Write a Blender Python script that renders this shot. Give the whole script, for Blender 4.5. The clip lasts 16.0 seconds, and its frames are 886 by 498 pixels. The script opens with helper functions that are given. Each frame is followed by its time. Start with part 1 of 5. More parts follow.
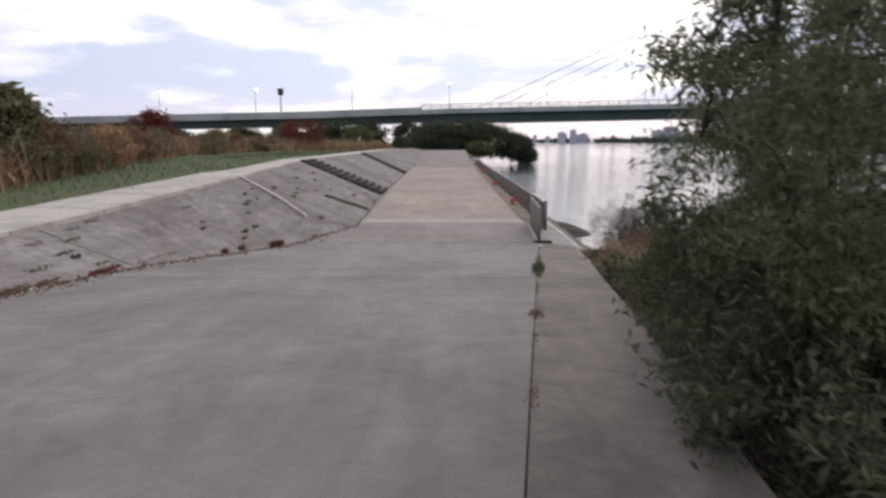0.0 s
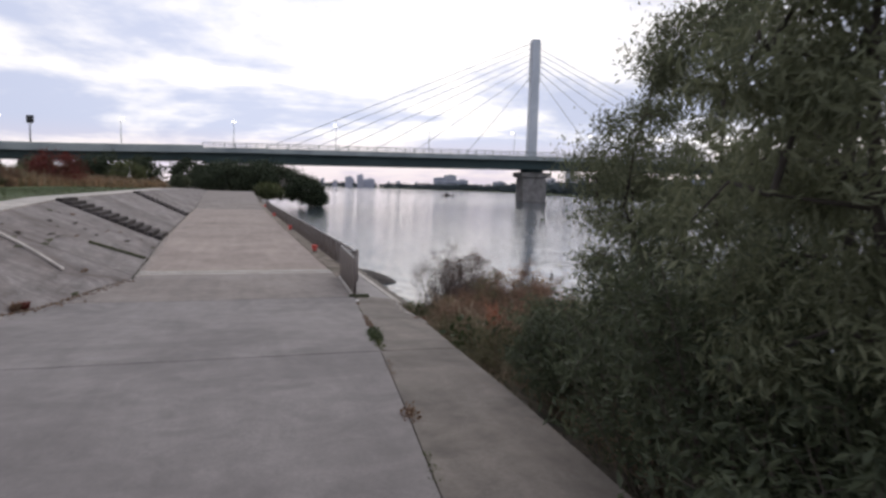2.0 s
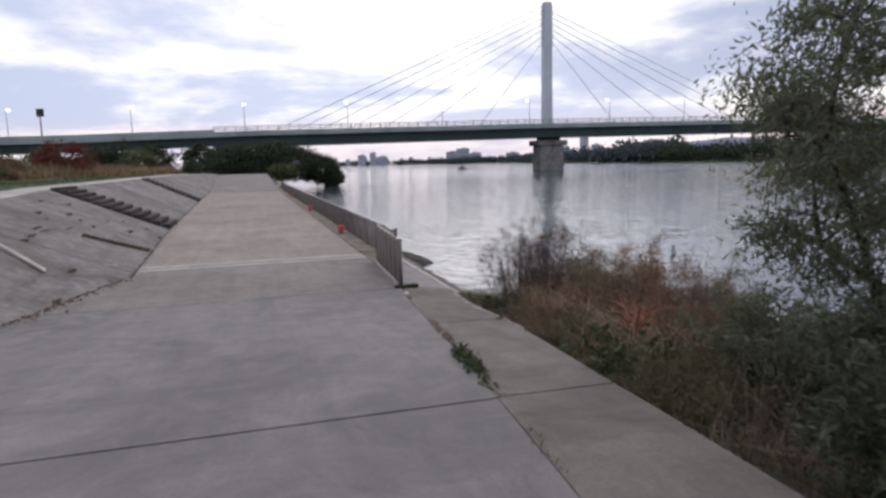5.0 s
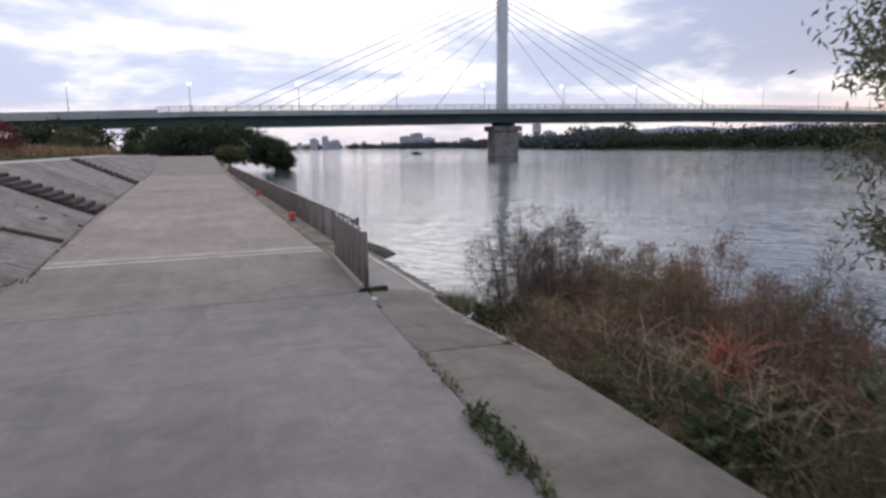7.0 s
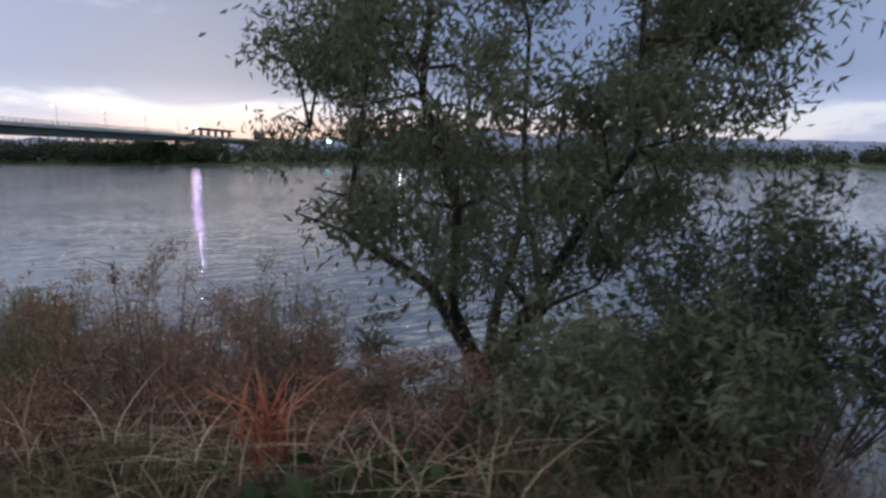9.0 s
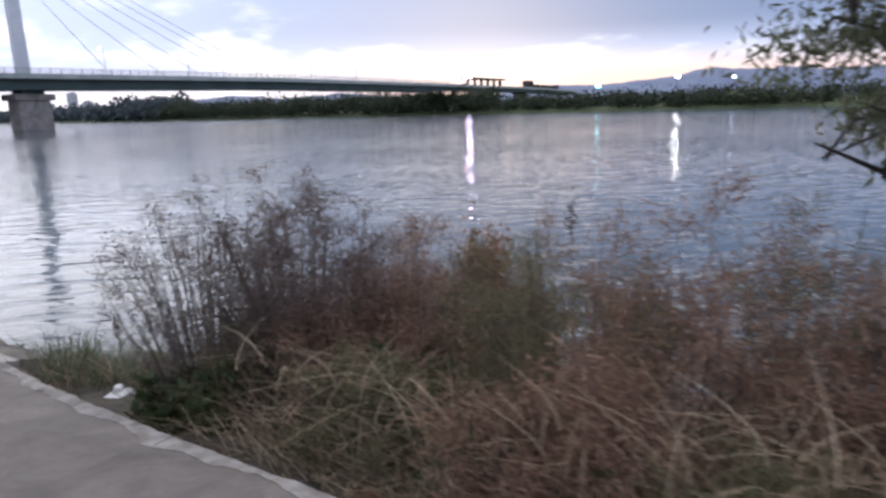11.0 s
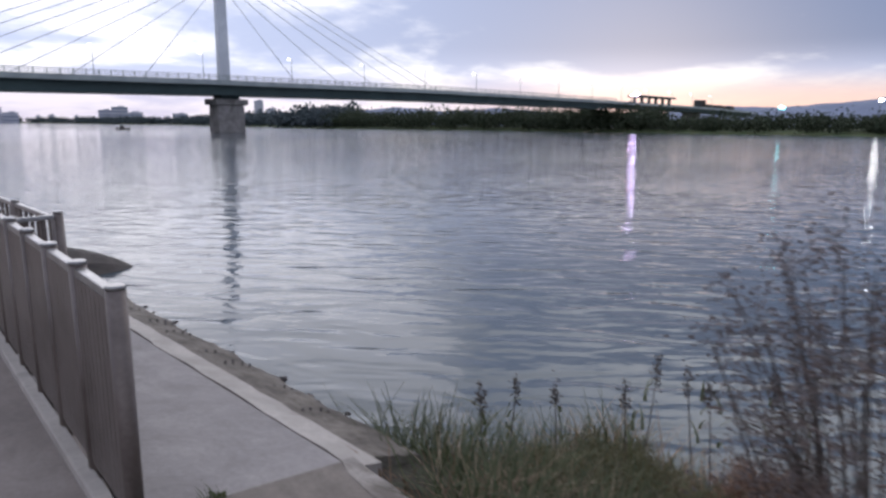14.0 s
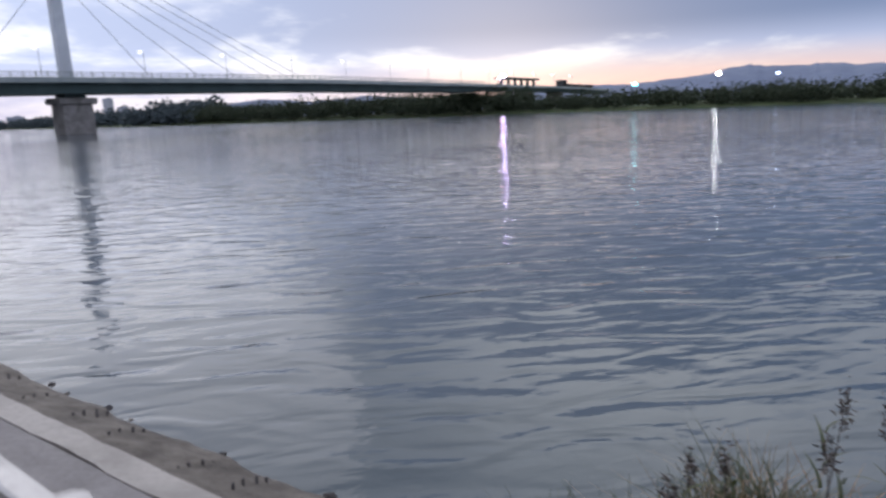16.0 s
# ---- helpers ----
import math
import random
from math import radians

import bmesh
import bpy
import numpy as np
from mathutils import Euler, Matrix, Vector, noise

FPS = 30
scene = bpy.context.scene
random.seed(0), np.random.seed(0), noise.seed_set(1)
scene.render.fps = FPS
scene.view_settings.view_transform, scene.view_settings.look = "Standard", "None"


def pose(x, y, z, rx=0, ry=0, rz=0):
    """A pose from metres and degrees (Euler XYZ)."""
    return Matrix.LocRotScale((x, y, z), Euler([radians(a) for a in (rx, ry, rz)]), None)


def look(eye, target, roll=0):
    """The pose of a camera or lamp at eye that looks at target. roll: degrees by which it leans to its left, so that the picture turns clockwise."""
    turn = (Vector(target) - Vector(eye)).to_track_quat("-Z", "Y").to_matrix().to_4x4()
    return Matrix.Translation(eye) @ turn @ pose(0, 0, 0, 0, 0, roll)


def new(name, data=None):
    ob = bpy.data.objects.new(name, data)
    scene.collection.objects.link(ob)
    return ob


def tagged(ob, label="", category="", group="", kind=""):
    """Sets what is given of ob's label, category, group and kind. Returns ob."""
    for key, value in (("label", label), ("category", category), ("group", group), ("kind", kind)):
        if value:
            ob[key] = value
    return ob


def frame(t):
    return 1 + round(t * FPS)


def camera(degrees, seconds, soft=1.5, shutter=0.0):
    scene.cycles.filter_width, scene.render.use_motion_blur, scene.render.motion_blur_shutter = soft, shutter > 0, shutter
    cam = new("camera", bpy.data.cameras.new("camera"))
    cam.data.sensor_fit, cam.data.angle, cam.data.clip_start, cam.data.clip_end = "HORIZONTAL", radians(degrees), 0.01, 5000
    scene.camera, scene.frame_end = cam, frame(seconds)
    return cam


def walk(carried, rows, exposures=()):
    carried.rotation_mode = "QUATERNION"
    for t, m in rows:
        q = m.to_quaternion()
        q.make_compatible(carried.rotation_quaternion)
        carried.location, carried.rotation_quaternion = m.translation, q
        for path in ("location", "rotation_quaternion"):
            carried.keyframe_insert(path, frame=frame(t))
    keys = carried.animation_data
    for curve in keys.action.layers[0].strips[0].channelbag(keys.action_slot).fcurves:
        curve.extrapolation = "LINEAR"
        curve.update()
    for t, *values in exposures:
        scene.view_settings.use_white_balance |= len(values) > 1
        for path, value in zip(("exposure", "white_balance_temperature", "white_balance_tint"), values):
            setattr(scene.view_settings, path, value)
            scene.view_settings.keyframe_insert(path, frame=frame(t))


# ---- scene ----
cam = camera(69.4, 16.0, soft=2.8, shutter=0.5)
PATH = [
    (0, (-2.251, -16.244, 2.525), (-2.277, -14.272, 2.196), -0.1),
    (0.5, (-2.442, -16.023, 2.564), (-2.523, -14.048, 2.26), 1.9),
    (1, (-2.618, -15.585, 2.532), (-2.489, -13.606, 2.273), 2.4),
    (1.5, (-2.655, -15.028, 2.537), (-2.313, -13.074, 2.282), 1.5),
    (2, (-2.657, -14.627, 2.539), (-2.038, -12.735, 2.352), 1.7),
    (2.5, (-2.747, -14.115, 2.502), (-2.154, -12.215, 2.302), -0.6),
    (3, (-2.707, -13.557, 2.432), (-2.151, -11.646, 2.233), 1.5),
    (3.2, (-2.709, -13.419, 2.436), (-2.165, -11.508, 2.205), 0.6),
    (5.3, (-2.559, -11.231, 2.261), (-1.992, -9.332, 1.994), -1.3),
    (5.5, (-2.515, -11.024, 2.25), (-1.948, -9.122, 2.009), -1.3),
    (6, (-2.435, -10.475, 2.217), (-1.796, -8.599, 1.952), -1.4),
    (6.5, (-2.366, -9.913, 2.178), (-1.686, -8.06, 1.855), -1.3),
    (7, (-2.327, -9.435, 2.15), (-1.625, -7.589, 1.836), -0.6),
    (7.5, (-2.217, -8.844, 2.094), (-1.467, -7.001, 1.893), 0.1),
    (8, (-2.056, -8.399, 2.043), (-0.474, -7.18, 1.918), 3.6),
    (8.2, (-1.99, -8.212, 2.02), (-0.2, -7.329, 1.893), 3.2),
    (9.2, (-1.667, -7.348, 1.891), (0.294, -7.077, 1.603), -0.0),
    (10.3, (-1.337, -6.48, 1.775), (0.432, -5.627, 1.395), -3.1),
    (10.5, (-1.29, -6.275, 1.769), (0.409, -5.307, 1.348), -3.9),
    (11, (-1.251, -5.676, 1.75), (0.41, -4.647, 1.323), -1.6),
    (11.5, (-1.171, -5.064, 1.703), (0.373, -3.868, 1.275), -2.2),
    (12, (-1.105, -4.401, 1.638), (0.381, -3.128, 1.227), -0.1),
    (12.5, (-1.019, -3.814, 1.564), (0.405, -2.487, 1.107), -0.6),
    (13, (-0.872, -3.22, 1.496), (0.571, -1.919, 1.023), 1.2),
    (13.5, (-0.761, -2.682, 1.451), (0.645, -1.323, 1.029), -0.2),
    (14, (-0.677, -2.191, 1.424), (0.712, -0.802, 1.046), 0.5),
    (14.5, (-0.568, -1.73, 1.376), (0.75, -0.283, 0.967), -1.1),
    (15, (-0.441, -1.36, 1.347), (1.068, -0.136, 0.872), -1.1),
    (15.5, (-0.36, -0.907, 1.339), (1.185, 0.291, 0.919), -2.5),
    (16, (-0.272, -0.25, 1.337), (1.345, 0.851, 0.917), -2.2),
]
walk(cam, [(t, look(eye, target, roll)) for t, eye, target, roll in PATH],
     [(0, 0.26, 7050, 10), (1.0, 0.02, 6950, 10), (3, -0.02, 6700, 10), (7.3, 0.02, 6550, 10), (8.0, -0.3, 6350, 10), (8.6, -0.2, 6300, 10), (10.3, 0.4, 6250, 10), (11, 0.42, 6250, 11), (12.5, 0.28, 6250, 12), (14, 0.02, 6250, 12), (16, 0.0, 6200, 11)])

# ---- world, sun, exposure ----
SUN_AZ = 62.0   # degrees right of the way ahead


def way_of(az, el):
    a, e = radians(az), radians(el)
    return Vector((math.sin(a) * math.cos(e), math.cos(a) * math.cos(e), math.sin(e)))


world = bpy.data.worlds.new("dusk_sky")
scene.world = world
world.use_nodes = True
wt = world.node_tree
wt.nodes.clear()


def N(tree, kind, **sets):
    n = tree.nodes.new(kind)
    for k, v in sets.items():
        n.inputs[k.replace("_", " ")].default_value = v
    return n


def L(tree, a, b):
    tree.links.new(a, b)


def M(tree, op, a, b=None, c=None, clamp=False):
    n = tree.nodes.new("ShaderNodeMath")
    n.operation, n.use_clamp = op, clamp
    for i, v in enumerate((a, b, c)):
        if v is None:
            continue
        if isinstance(v, (int, float)):
            n.inputs[i].default_value = v
        else:
            L(tree, v, n.inputs[i])
    return n.outputs[0]


def mixc(tree, f, a, b, blend="MIX"):
    n = tree.nodes.new("ShaderNodeMix")
    n.data_type, n.blend_type = "RGBA", blend
    for i, v in ((0, f), (6, a), (7, b)):
        if isinstance(v, (int, float)):
            n.inputs[i].default_value = v
        elif isinstance(v, tuple):
            n.inputs[i].default_value = (*v, 1)
        else:
            L(tree, v, n.inputs[i])
    return n.outputs[2]


def ramp(tree, f, stops, mode="LINEAR"):
    n = tree.nodes.new("ShaderNodeValToRGB")
    n.color_ramp.interpolation = mode
    e = n.color_ramp.elements
    while len(e) < len(stops):
        e.new(0.5)
    for el, (p, c) in zip(e, stops):
        el.position = p
        el.color = (*c, 1) if isinstance(c, tuple) else (c, c, c, 1)
    L(tree, f, n.inputs[0])
    return n.outputs[0]


co = wt.nodes.new("ShaderNodeTexCoord").outputs["Generated"]
sep = wt.nodes.new("ShaderNodeSeparateXYZ")
L(wt, co, sep.inputs[0])
up = M(wt, "MAXIMUM", sep.outputs[2], 0.0)
# clouds lie on a high flat sheet, so they shrink towards the horizon
den = M(wt, "ADD", up, 0.16)
cx, cy = M(wt, "DIVIDE", sep.outputs[0], den), M(wt, "DIVIDE", sep.outputs[1], den)
comb = wt.nodes.new("ShaderNodeCombineXYZ")
L(wt, cx, comb.inputs[0]), L(wt, cy, comb.inputs[1])
n1 = N(wt, "ShaderNodeTexNoise", Scale=0.75, Detail=7.0, Roughness=0.52, Distortion=0.6)
L(wt, comb.outputs[0], n1.inputs["Vector"])
n2 = N(wt, "ShaderNodeTexNoise", Scale=2.6, Detail=6.0, Roughness=0.6)
L(wt, comb.outputs[0], n2.inputs["Vector"])
cloud = M(wt, "ADD", M(wt, "MULTIPLY", n1.outputs[0], 0.72), M(wt, "MULTIPLY", n2.outputs[0], 0.28))


def near(az, el, tight):
    """1 in one direction of the sky, falling off round it."""
    d = wt.nodes.new("ShaderNodeVectorMath")
    d.operation = "DOT_PRODUCT"
    L(wt, co, d.inputs[0])
    d.inputs[1].default_value = way_of(az, el)
    return M(wt, "POWER", M(wt, "MAXIMUM", d.outputs["Value"], 0.0), tight)


nish = wt.nodes.new("ShaderNodeTexSky")
nish.sky_type, nish.sun_disc = "NISHITA", False
nish.sun_elevation, nish.sun_rotation = radians(9.0), radians(SUN_AZ)
glow_all = near(12.0, 18.0, 4.0)
right = near(85.0, 16.0, 3.6)
band = ramp(wt, up, [(0.06, 0.0), (0.12, 1.0), (0.30, 1.0), (0.40, 0.0)], "EASE")
veil = ramp(wt, up, [(0.045, 0.0), (0.075, 1.0), (0.11, 0.9), (0.17, 0.0)], "EASE")
lit = mixc(wt, glow_all, (0.84, 0.87, 0.96), (1.35, 1.32, 1.36))
shade = mixc(wt, M(wt, "MULTIPLY", band, right), mixc(wt, glow_all, (0.50, 0.57, 0.80), (0.72, 0.79, 1.04)), (0.18, 0.25, 0.43))
# thicker cloud shows darker undersides; a heavy bank of it hangs over the far side
thick = ramp(wt, M(wt, "ADD", M(wt, "SUBTRACT", cloud, M(wt, "MULTIPLY", glow_all, 0.02)), M(wt, "ADD", M(wt, "MULTIPLY", M(wt, "MULTIPLY", band, right), 0.22), M(wt, "MULTIPLY", M(wt, "MULTIPLY", veil, near(-25.0, 5.0, 5.0)), 0.08))), [(0.42, 0.0), (0.58, 1.0)], "EASE")
sky = mixc(wt, thick, lit, shade)
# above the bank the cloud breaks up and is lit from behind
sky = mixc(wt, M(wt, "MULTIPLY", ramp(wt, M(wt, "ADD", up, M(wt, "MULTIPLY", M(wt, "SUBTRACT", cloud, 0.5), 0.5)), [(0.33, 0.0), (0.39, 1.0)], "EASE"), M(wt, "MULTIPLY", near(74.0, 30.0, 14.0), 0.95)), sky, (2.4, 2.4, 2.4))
# the warm slit under the cloud, towards the sunset
low = ramp(wt, up, [(0.0, 1.0), (0.04, 0.8), (0.085, 0.0)], "EASE")
sunset = mixc(wt, ramp(wt, up, [(0.0, 0.0), (0.03, 0.4), (0.08, 1.0)]), (0.98, 0.50, 0.40), (0.95, 0.78, 0.70))
sky = mixc(wt, M(wt, "MULTIPLY", low, near(78.0, 2.0, 9.0)), sky, sunset)
sky = mixc(wt, M(wt, "MULTIPLY", low, M(wt, "MULTIPLY", near(10.0, 2.0, 4.0), 0.7)), sky, (0.86, 0.74, 0.84))
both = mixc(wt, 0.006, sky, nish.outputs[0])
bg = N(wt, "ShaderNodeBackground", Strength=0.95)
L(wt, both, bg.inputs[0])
out = wt.nodes.new("ShaderNodeOutputWorld")
L(wt, bg.outputs[0], out.inputs[0])

sun = new("sun", bpy.data.lights.new("sun", "SUN"))
sun.data.energy, sun.data.angle, sun.data.color = 0.3, radians(40), (1.0, 0.95, 0.95)
sun.matrix_world = look(way_of(25, 26) * 50, (0, 0, 0))

# ---- materials ----
def material(name, rough=0.8, metal=0.0, spec=0.5):
    m = bpy.data.materials.new(name)
    m.use_nodes = True
    b = m.node_tree.nodes["Principled BSDF"]
    b.inputs["Roughness"].default_value = rough
    b.inputs["Metallic"].default_value = metal
    b.inputs["Specular IOR Level"].default_value = spec
    return m, m.node_tree, b


def noise_of(t, scale, detail=5.0, rough=0.55, stretch=(1, 1, 1), dist=0.0):
    c = t.nodes.new("ShaderNodeTexCoord")
    mp = t.nodes.new("ShaderNodeMapping")
    mp.inputs["Scale"].default_value = stretch
    L(t, c.outputs["Object"], mp.inputs[0])
    n = N(t, "ShaderNodeTexNoise", Scale=scale, Detail=detail, Roughness=rough, Distortion=dist)
    L(t, mp.outputs[0], n.inputs["Vector"])
    return n.outputs[0]


def bump(t, b, h, strength, dist=0.01):
    n = N(t, "ShaderNodeBump", Strength=strength, Distance=dist)
    L(t, h, n.inputs["Height"])
    L(t, n.outputs[0], b.inputs["Normal"])


def two_scale(name, a, b_, c, s1, s2, rough=0.85, bs=0.3, bd=0.01, metal=0.0, vary=0.0, spec=0.4, stretch=(1, 1, 1), blotch=0.0):
    """Colour a to b_ by a fine grain, c by large stains."""
    m, t, b = material(name, rough, metal, spec)
    fine, big = noise_of(t, s1, 6.0, 0.65, stretch), noise_of(t, s2, 4.0, 0.6, (1, 1, 1), 0.8)
    col = mixc(t, ramp(t, fine, [(0.3, 0.0), (0.7, 1.0)]), a, b_)
    col = mixc(t, ramp(t, big, [(0.42, 0.0), (0.68, 1.0)]), col, c)
    if blotch:
        mid, streak = noise_of(t, 2.1, 7.0, 0.68, (1, 1, 1), 1.4), noise_of(t, 1.0, 5.0, 0.6, (3.2, 0.35, 1), 0.5)
        col = mixc(t, 1.0, col, ramp(t, mid, [(0.28, 1.0 - blotch), (0.5, 1.0), (0.74, 1.0 + blotch * 1.1)]), "MULTIPLY")
        col = mixc(t, 1.0, col, ramp(t, streak, [(0.3, 1.0 - 0.6 * blotch), (0.7, 1.0 + 0.5 * blotch)]), "MULTIPLY")
        pits = noise_of(t, 130.0, 2.0, 0.5)
        col = mixc(t, ramp(t, pits, [(0.62, 0.0), (0.72, 0.5)]), col, c)
    if vary:
        r = t.nodes.new("ShaderNodeObjectInfo").outputs["Random"]
        col = mixc(t, 1.0, col, ramp(t, r, [(0.0, 1.0 - vary), (1.0, 1.0 + vary * 0.4)]), "MULTIPLY")
    L(t, col, b.inputs["Base Color"])
    bump(t, b, fine, bs, bd)
    return m


def leafy(name, c1, c2, c3, rough=0.6, trans=0.25):
    """Foliage: every leaf or blade has a tint of its own."""
    m, t, b = material(name, rough, 0.0, 0.3)
    g = t.nodes.new("ShaderNodeNewGeometry").outputs["Random Per Island"]
    col = ramp(t, g, [(0.0, c1), (0.5, c2), (1.0, c3)])
    big = noise_of(t, 1.3, 3.0)
    col = mixc(t, ramp(t, big, [(0.35, 0.0), (0.7, 0.55)]), col, c1)
    L(t, col, b.inputs["Base Color"])
    tr = t.nodes.new("ShaderNodeBsdfTranslucent")
    L(t, col, tr.inputs[0])
    mx = t.nodes.new("ShaderNodeMixShader")
    mx.inputs[0].default_value = trans
    L(t, b.outputs[0], mx.inputs[1]), L(t, tr.outputs[0], mx.inputs[2])
    L(t, mx.outputs[0], t.nodes["Material Output"].inputs[0])
    return m


CONC = two_scale("ramp_concrete", (0.180, 0.160, 0.154), (0.238, 0.213, 0.204), (0.146, 0.129, 0.124), 38.0, 0.42, 0.8, 0.3, 0.004, vary=0.06, blotch=0.2)
CONC_MID = two_scale("landing_concrete", (0.225, 0.192, 0.172), (0.282, 0.243, 0.220), (0.186, 0.156, 0.140), 36.0, 0.4, 0.82, 0.3, 0.004, vary=0.05, blotch=0.22)
CONC_WARM = two_scale("path_concrete", (0.298, 0.240, 0.207), (0.358, 0.292, 0.255), (0.255, 0.204, 0.178), 30.0, 0.35, 0.85, 0.3, 0.004, vary=0.08, blotch=0.2)
CONC_DARK = two_scale("apron_concrete", (0.160, 0.136, 0.116), (0.218, 0.188, 0.163), (0.125, 0.106, 0.090), 34.0, 0.9, 0.85, 0.35, 0.006, vary=0.10, blotch=0.24)
CONC_FAR = two_scale("washed_apron_concrete", (0.245, 0.222, 0.214), (0.315, 0.29, 0.28), (0.20, 0.18, 0.172), 34.0, 0.7, 0.82, 0.35, 0.006, vary=0.06, blotch=0.2)
CONC_EDGE = two_scale("worn_apron_edge", (0.25, 0.222, 0.198), (0.37, 0.334, 0.302), (0.16, 0.138, 0.118), 30.0, 5.0, 0.88, 0.6, 0.012, vary=0.05, blotch=0.3)
CONC_PALE = two_scale("pale_concrete", (0.44, 0.395, 0.355), (0.56, 0.512, 0.465), (0.34, 0.308, 0.275), 26.0, 1.4, 0.85, 0.35, 0.006, vary=0.12)
SLOPE = two_scale("slope_concrete", (0.185, 0.163, 0.156), (0.308, 0.278, 0.265), (0.163, 0.137, 0.127), 7.0, 0.5, 0.92, 0.6, 0.012, vary=0.08, spec=0.2, blotch=0.3)
STEP = two_scale("weathered_step", (0.055, 0.048, 0.048), (0.10, 0.088, 0.085), (0.045, 0.04, 0.038), 14.0, 0.8, 0.95, 0.5, 0.01, vary=0.25, spec=0.05)
TREAD = two_scale("paler_tread", (0.10, 0.088, 0.084), (0.16, 0.142, 0.136), (0.075, 0.065, 0.062), 14.0, 0.9, 0.95, 0.5, 0.01, vary=0.3, spec=0.05)
RUBBLE = two_scale("wet_mortar", (0.125, 0.106, 0.088), (0.235, 0.206, 0.174), (0.08, 0.067, 0.056), 11.0, 2.2, 0.85, 0.9, 0.03)
SOIL = two_scale("bank_soil", (0.05, 0.042, 0.032), (0.11, 0.09, 0.066), (0.035, 0.032, 0.024), 12.0, 0.9, 0.95, 1.0, 0.04)
TURF = two_scale("turf", (0.035, 0.062, 0.018), (0.085, 0.12, 0.04), (0.09, 0.09, 0.04), 9.0, 0.25, 0.95, 1.0, 0.03)
STEEL_BROWN = two_scale("brown_fence_paint", (0.145, 0.118, 0.104), (0.20, 0.166, 0.15), (0.115, 0.092, 0.08), 55.0, 3.0, 0.42, 0.1, 0.002, metal=0.35, vary=0.1)
STEEL_BARE = two_scale("galvanised_steel", (0.30, 0.295, 0.29), (0.42, 0.41, 0.41), (0.24, 0.235, 0.23), 40.0, 4.0, 0.32, 0.1, 0.001, metal=0.9)
GIRDER = two_scale("green_girder_paint", (0.035, 0.062, 0.062), (0.055, 0.085, 0.085), (0.03, 0.05, 0.052), 3.0, 0.08, 0.6, 0.1, 0.01)
RAILING = two_scale("bridge_rail_paint", (0.30, 0.33, 0.32), (0.42, 0.45, 0.44), (0.25, 0.28, 0.28), 3.0, 0.1, 0.6, 0.1, 0.01)
PYLON = two_scale("pylon_paint", (0.58, 0.60, 0.64), (0.66, 0.68, 0.72), (0.52, 0.54, 0.58), 1.2, 0.1, 0.5, 0.1, 0.01)
PIER = two_scale("pier_concrete", (0.24, 0.22, 0.21), (0.31, 0.29, 0.28), (0.16, 0.145, 0.135), 2.0, 0.25, 0.9, 0.4, 0.05)
ROAD = two_scale("asphalt", (0.05, 0.05, 0.05), (0.07, 0.07, 0.07), (0.04, 0.04, 0.04), 20.0, 0.5)
BARK = two_scale("bark", (0.035, 0.028, 0.024), (0.075, 0.06, 0.05), (0.03, 0.025, 0.02), 30.0, 3.0, 0.95, 1.0, 0.02, stretch=(1, 1, 0.2))
# wall colour lightened and blued: the haze before the city is in it
CITY = two_scale("haze_paled_walls", (0.40, 0.40, 0.46), (0.52, 0.52, 0.58), (0.34, 0.34, 0.40), 0.1, 0.01, 0.9, 0.0)
# distance haze is mixed into this blue-grey, also used for far window bands
HILL = two_scale("haze_tinted_hill", (0.18, 0.21, 0.29), (0.23, 0.26, 0.34), (0.16, 0.185, 0.265), 0.02, 0.004, 1.0, 0.0)
WHITE_CHIP = two_scale("white_mortar", (0.5, 0.48, 0.45), (0.64, 0.62, 0.59), (0.36, 0.33, 0.30), 40.0, 9.0, 0.9, 0.5, 0.006)
RED = two_scale("faded_red_plastic", (0.55, 0.07, 0.06), (0.68, 0.11, 0.085), (0.40, 0.055, 0.05), 30.0, 4.0, 0.5, 0.1, 0.002)

WATER, wtree, wb = material("river_water", 0.045, 0.0, 0.5)
wb.inputs["Base Color"].default_value = (0.065, 0.085, 0.10, 1)
wb.inputs["IOR"].default_value = 1.33
def ripple(scale, along, across, turn, detail=3.0, dist=0.4):
    """Wavelets whose crests lie across the way that the wind blows."""
    c = wtree.nodes.new("ShaderNodeTexCoord")
    r = wtree.nodes.new("ShaderNodeMapping")
    r.inputs["Rotation"].default_value = (0, 0, radians(turn))
    s = wtree.nodes.new("ShaderNodeMapping")
    s.inputs["Scale"].default_value = (along, across, 1)
    n = N(wtree, "ShaderNodeTexNoise", Scale=scale, Detail=detail, Roughness=0.5, Distortion=dist)
    L(wtree, c.outputs["Object"], r.inputs[0]), L(wtree, r.outputs[0], s.inputs[0]), L(wtree, s.outputs[0], n.inputs["Vector"])
    return n.outputs[0]


w1, w2, w3 = ripple(0.85, 0.8, 2.3, 50, 1.5, 0.7), ripple(3.4, 0.8, 1.7, 38), ripple(0.03, 1.0, 1.0, 0)
calm = ramp(wtree, w3, [(0.35, 0.45), (0.7, 1.0)])
bump(wtree, wb, M(wtree, "MULTIPLY", M(wtree, "ADD", w1, M(wtree, "MULTIPLY", w2, 0.13)), calm), 1.0, 0.09)


def glowing(name, col, strength):
    m = bpy.data.materials.new(name)
    m.use_nodes = True
    b = m.node_tree.nodes["Principled BSDF"]
    b.inputs["Base Color"].default_value = (*col, 1)
    b.inputs["Emission Color"].default_value = (*col, 1)
    b.inputs["Emission Strength"].default_value = strength
    return m


LAMP_WHITE = glowing("lamp_white", (1.0, 0.97, 0.95), 2.6)


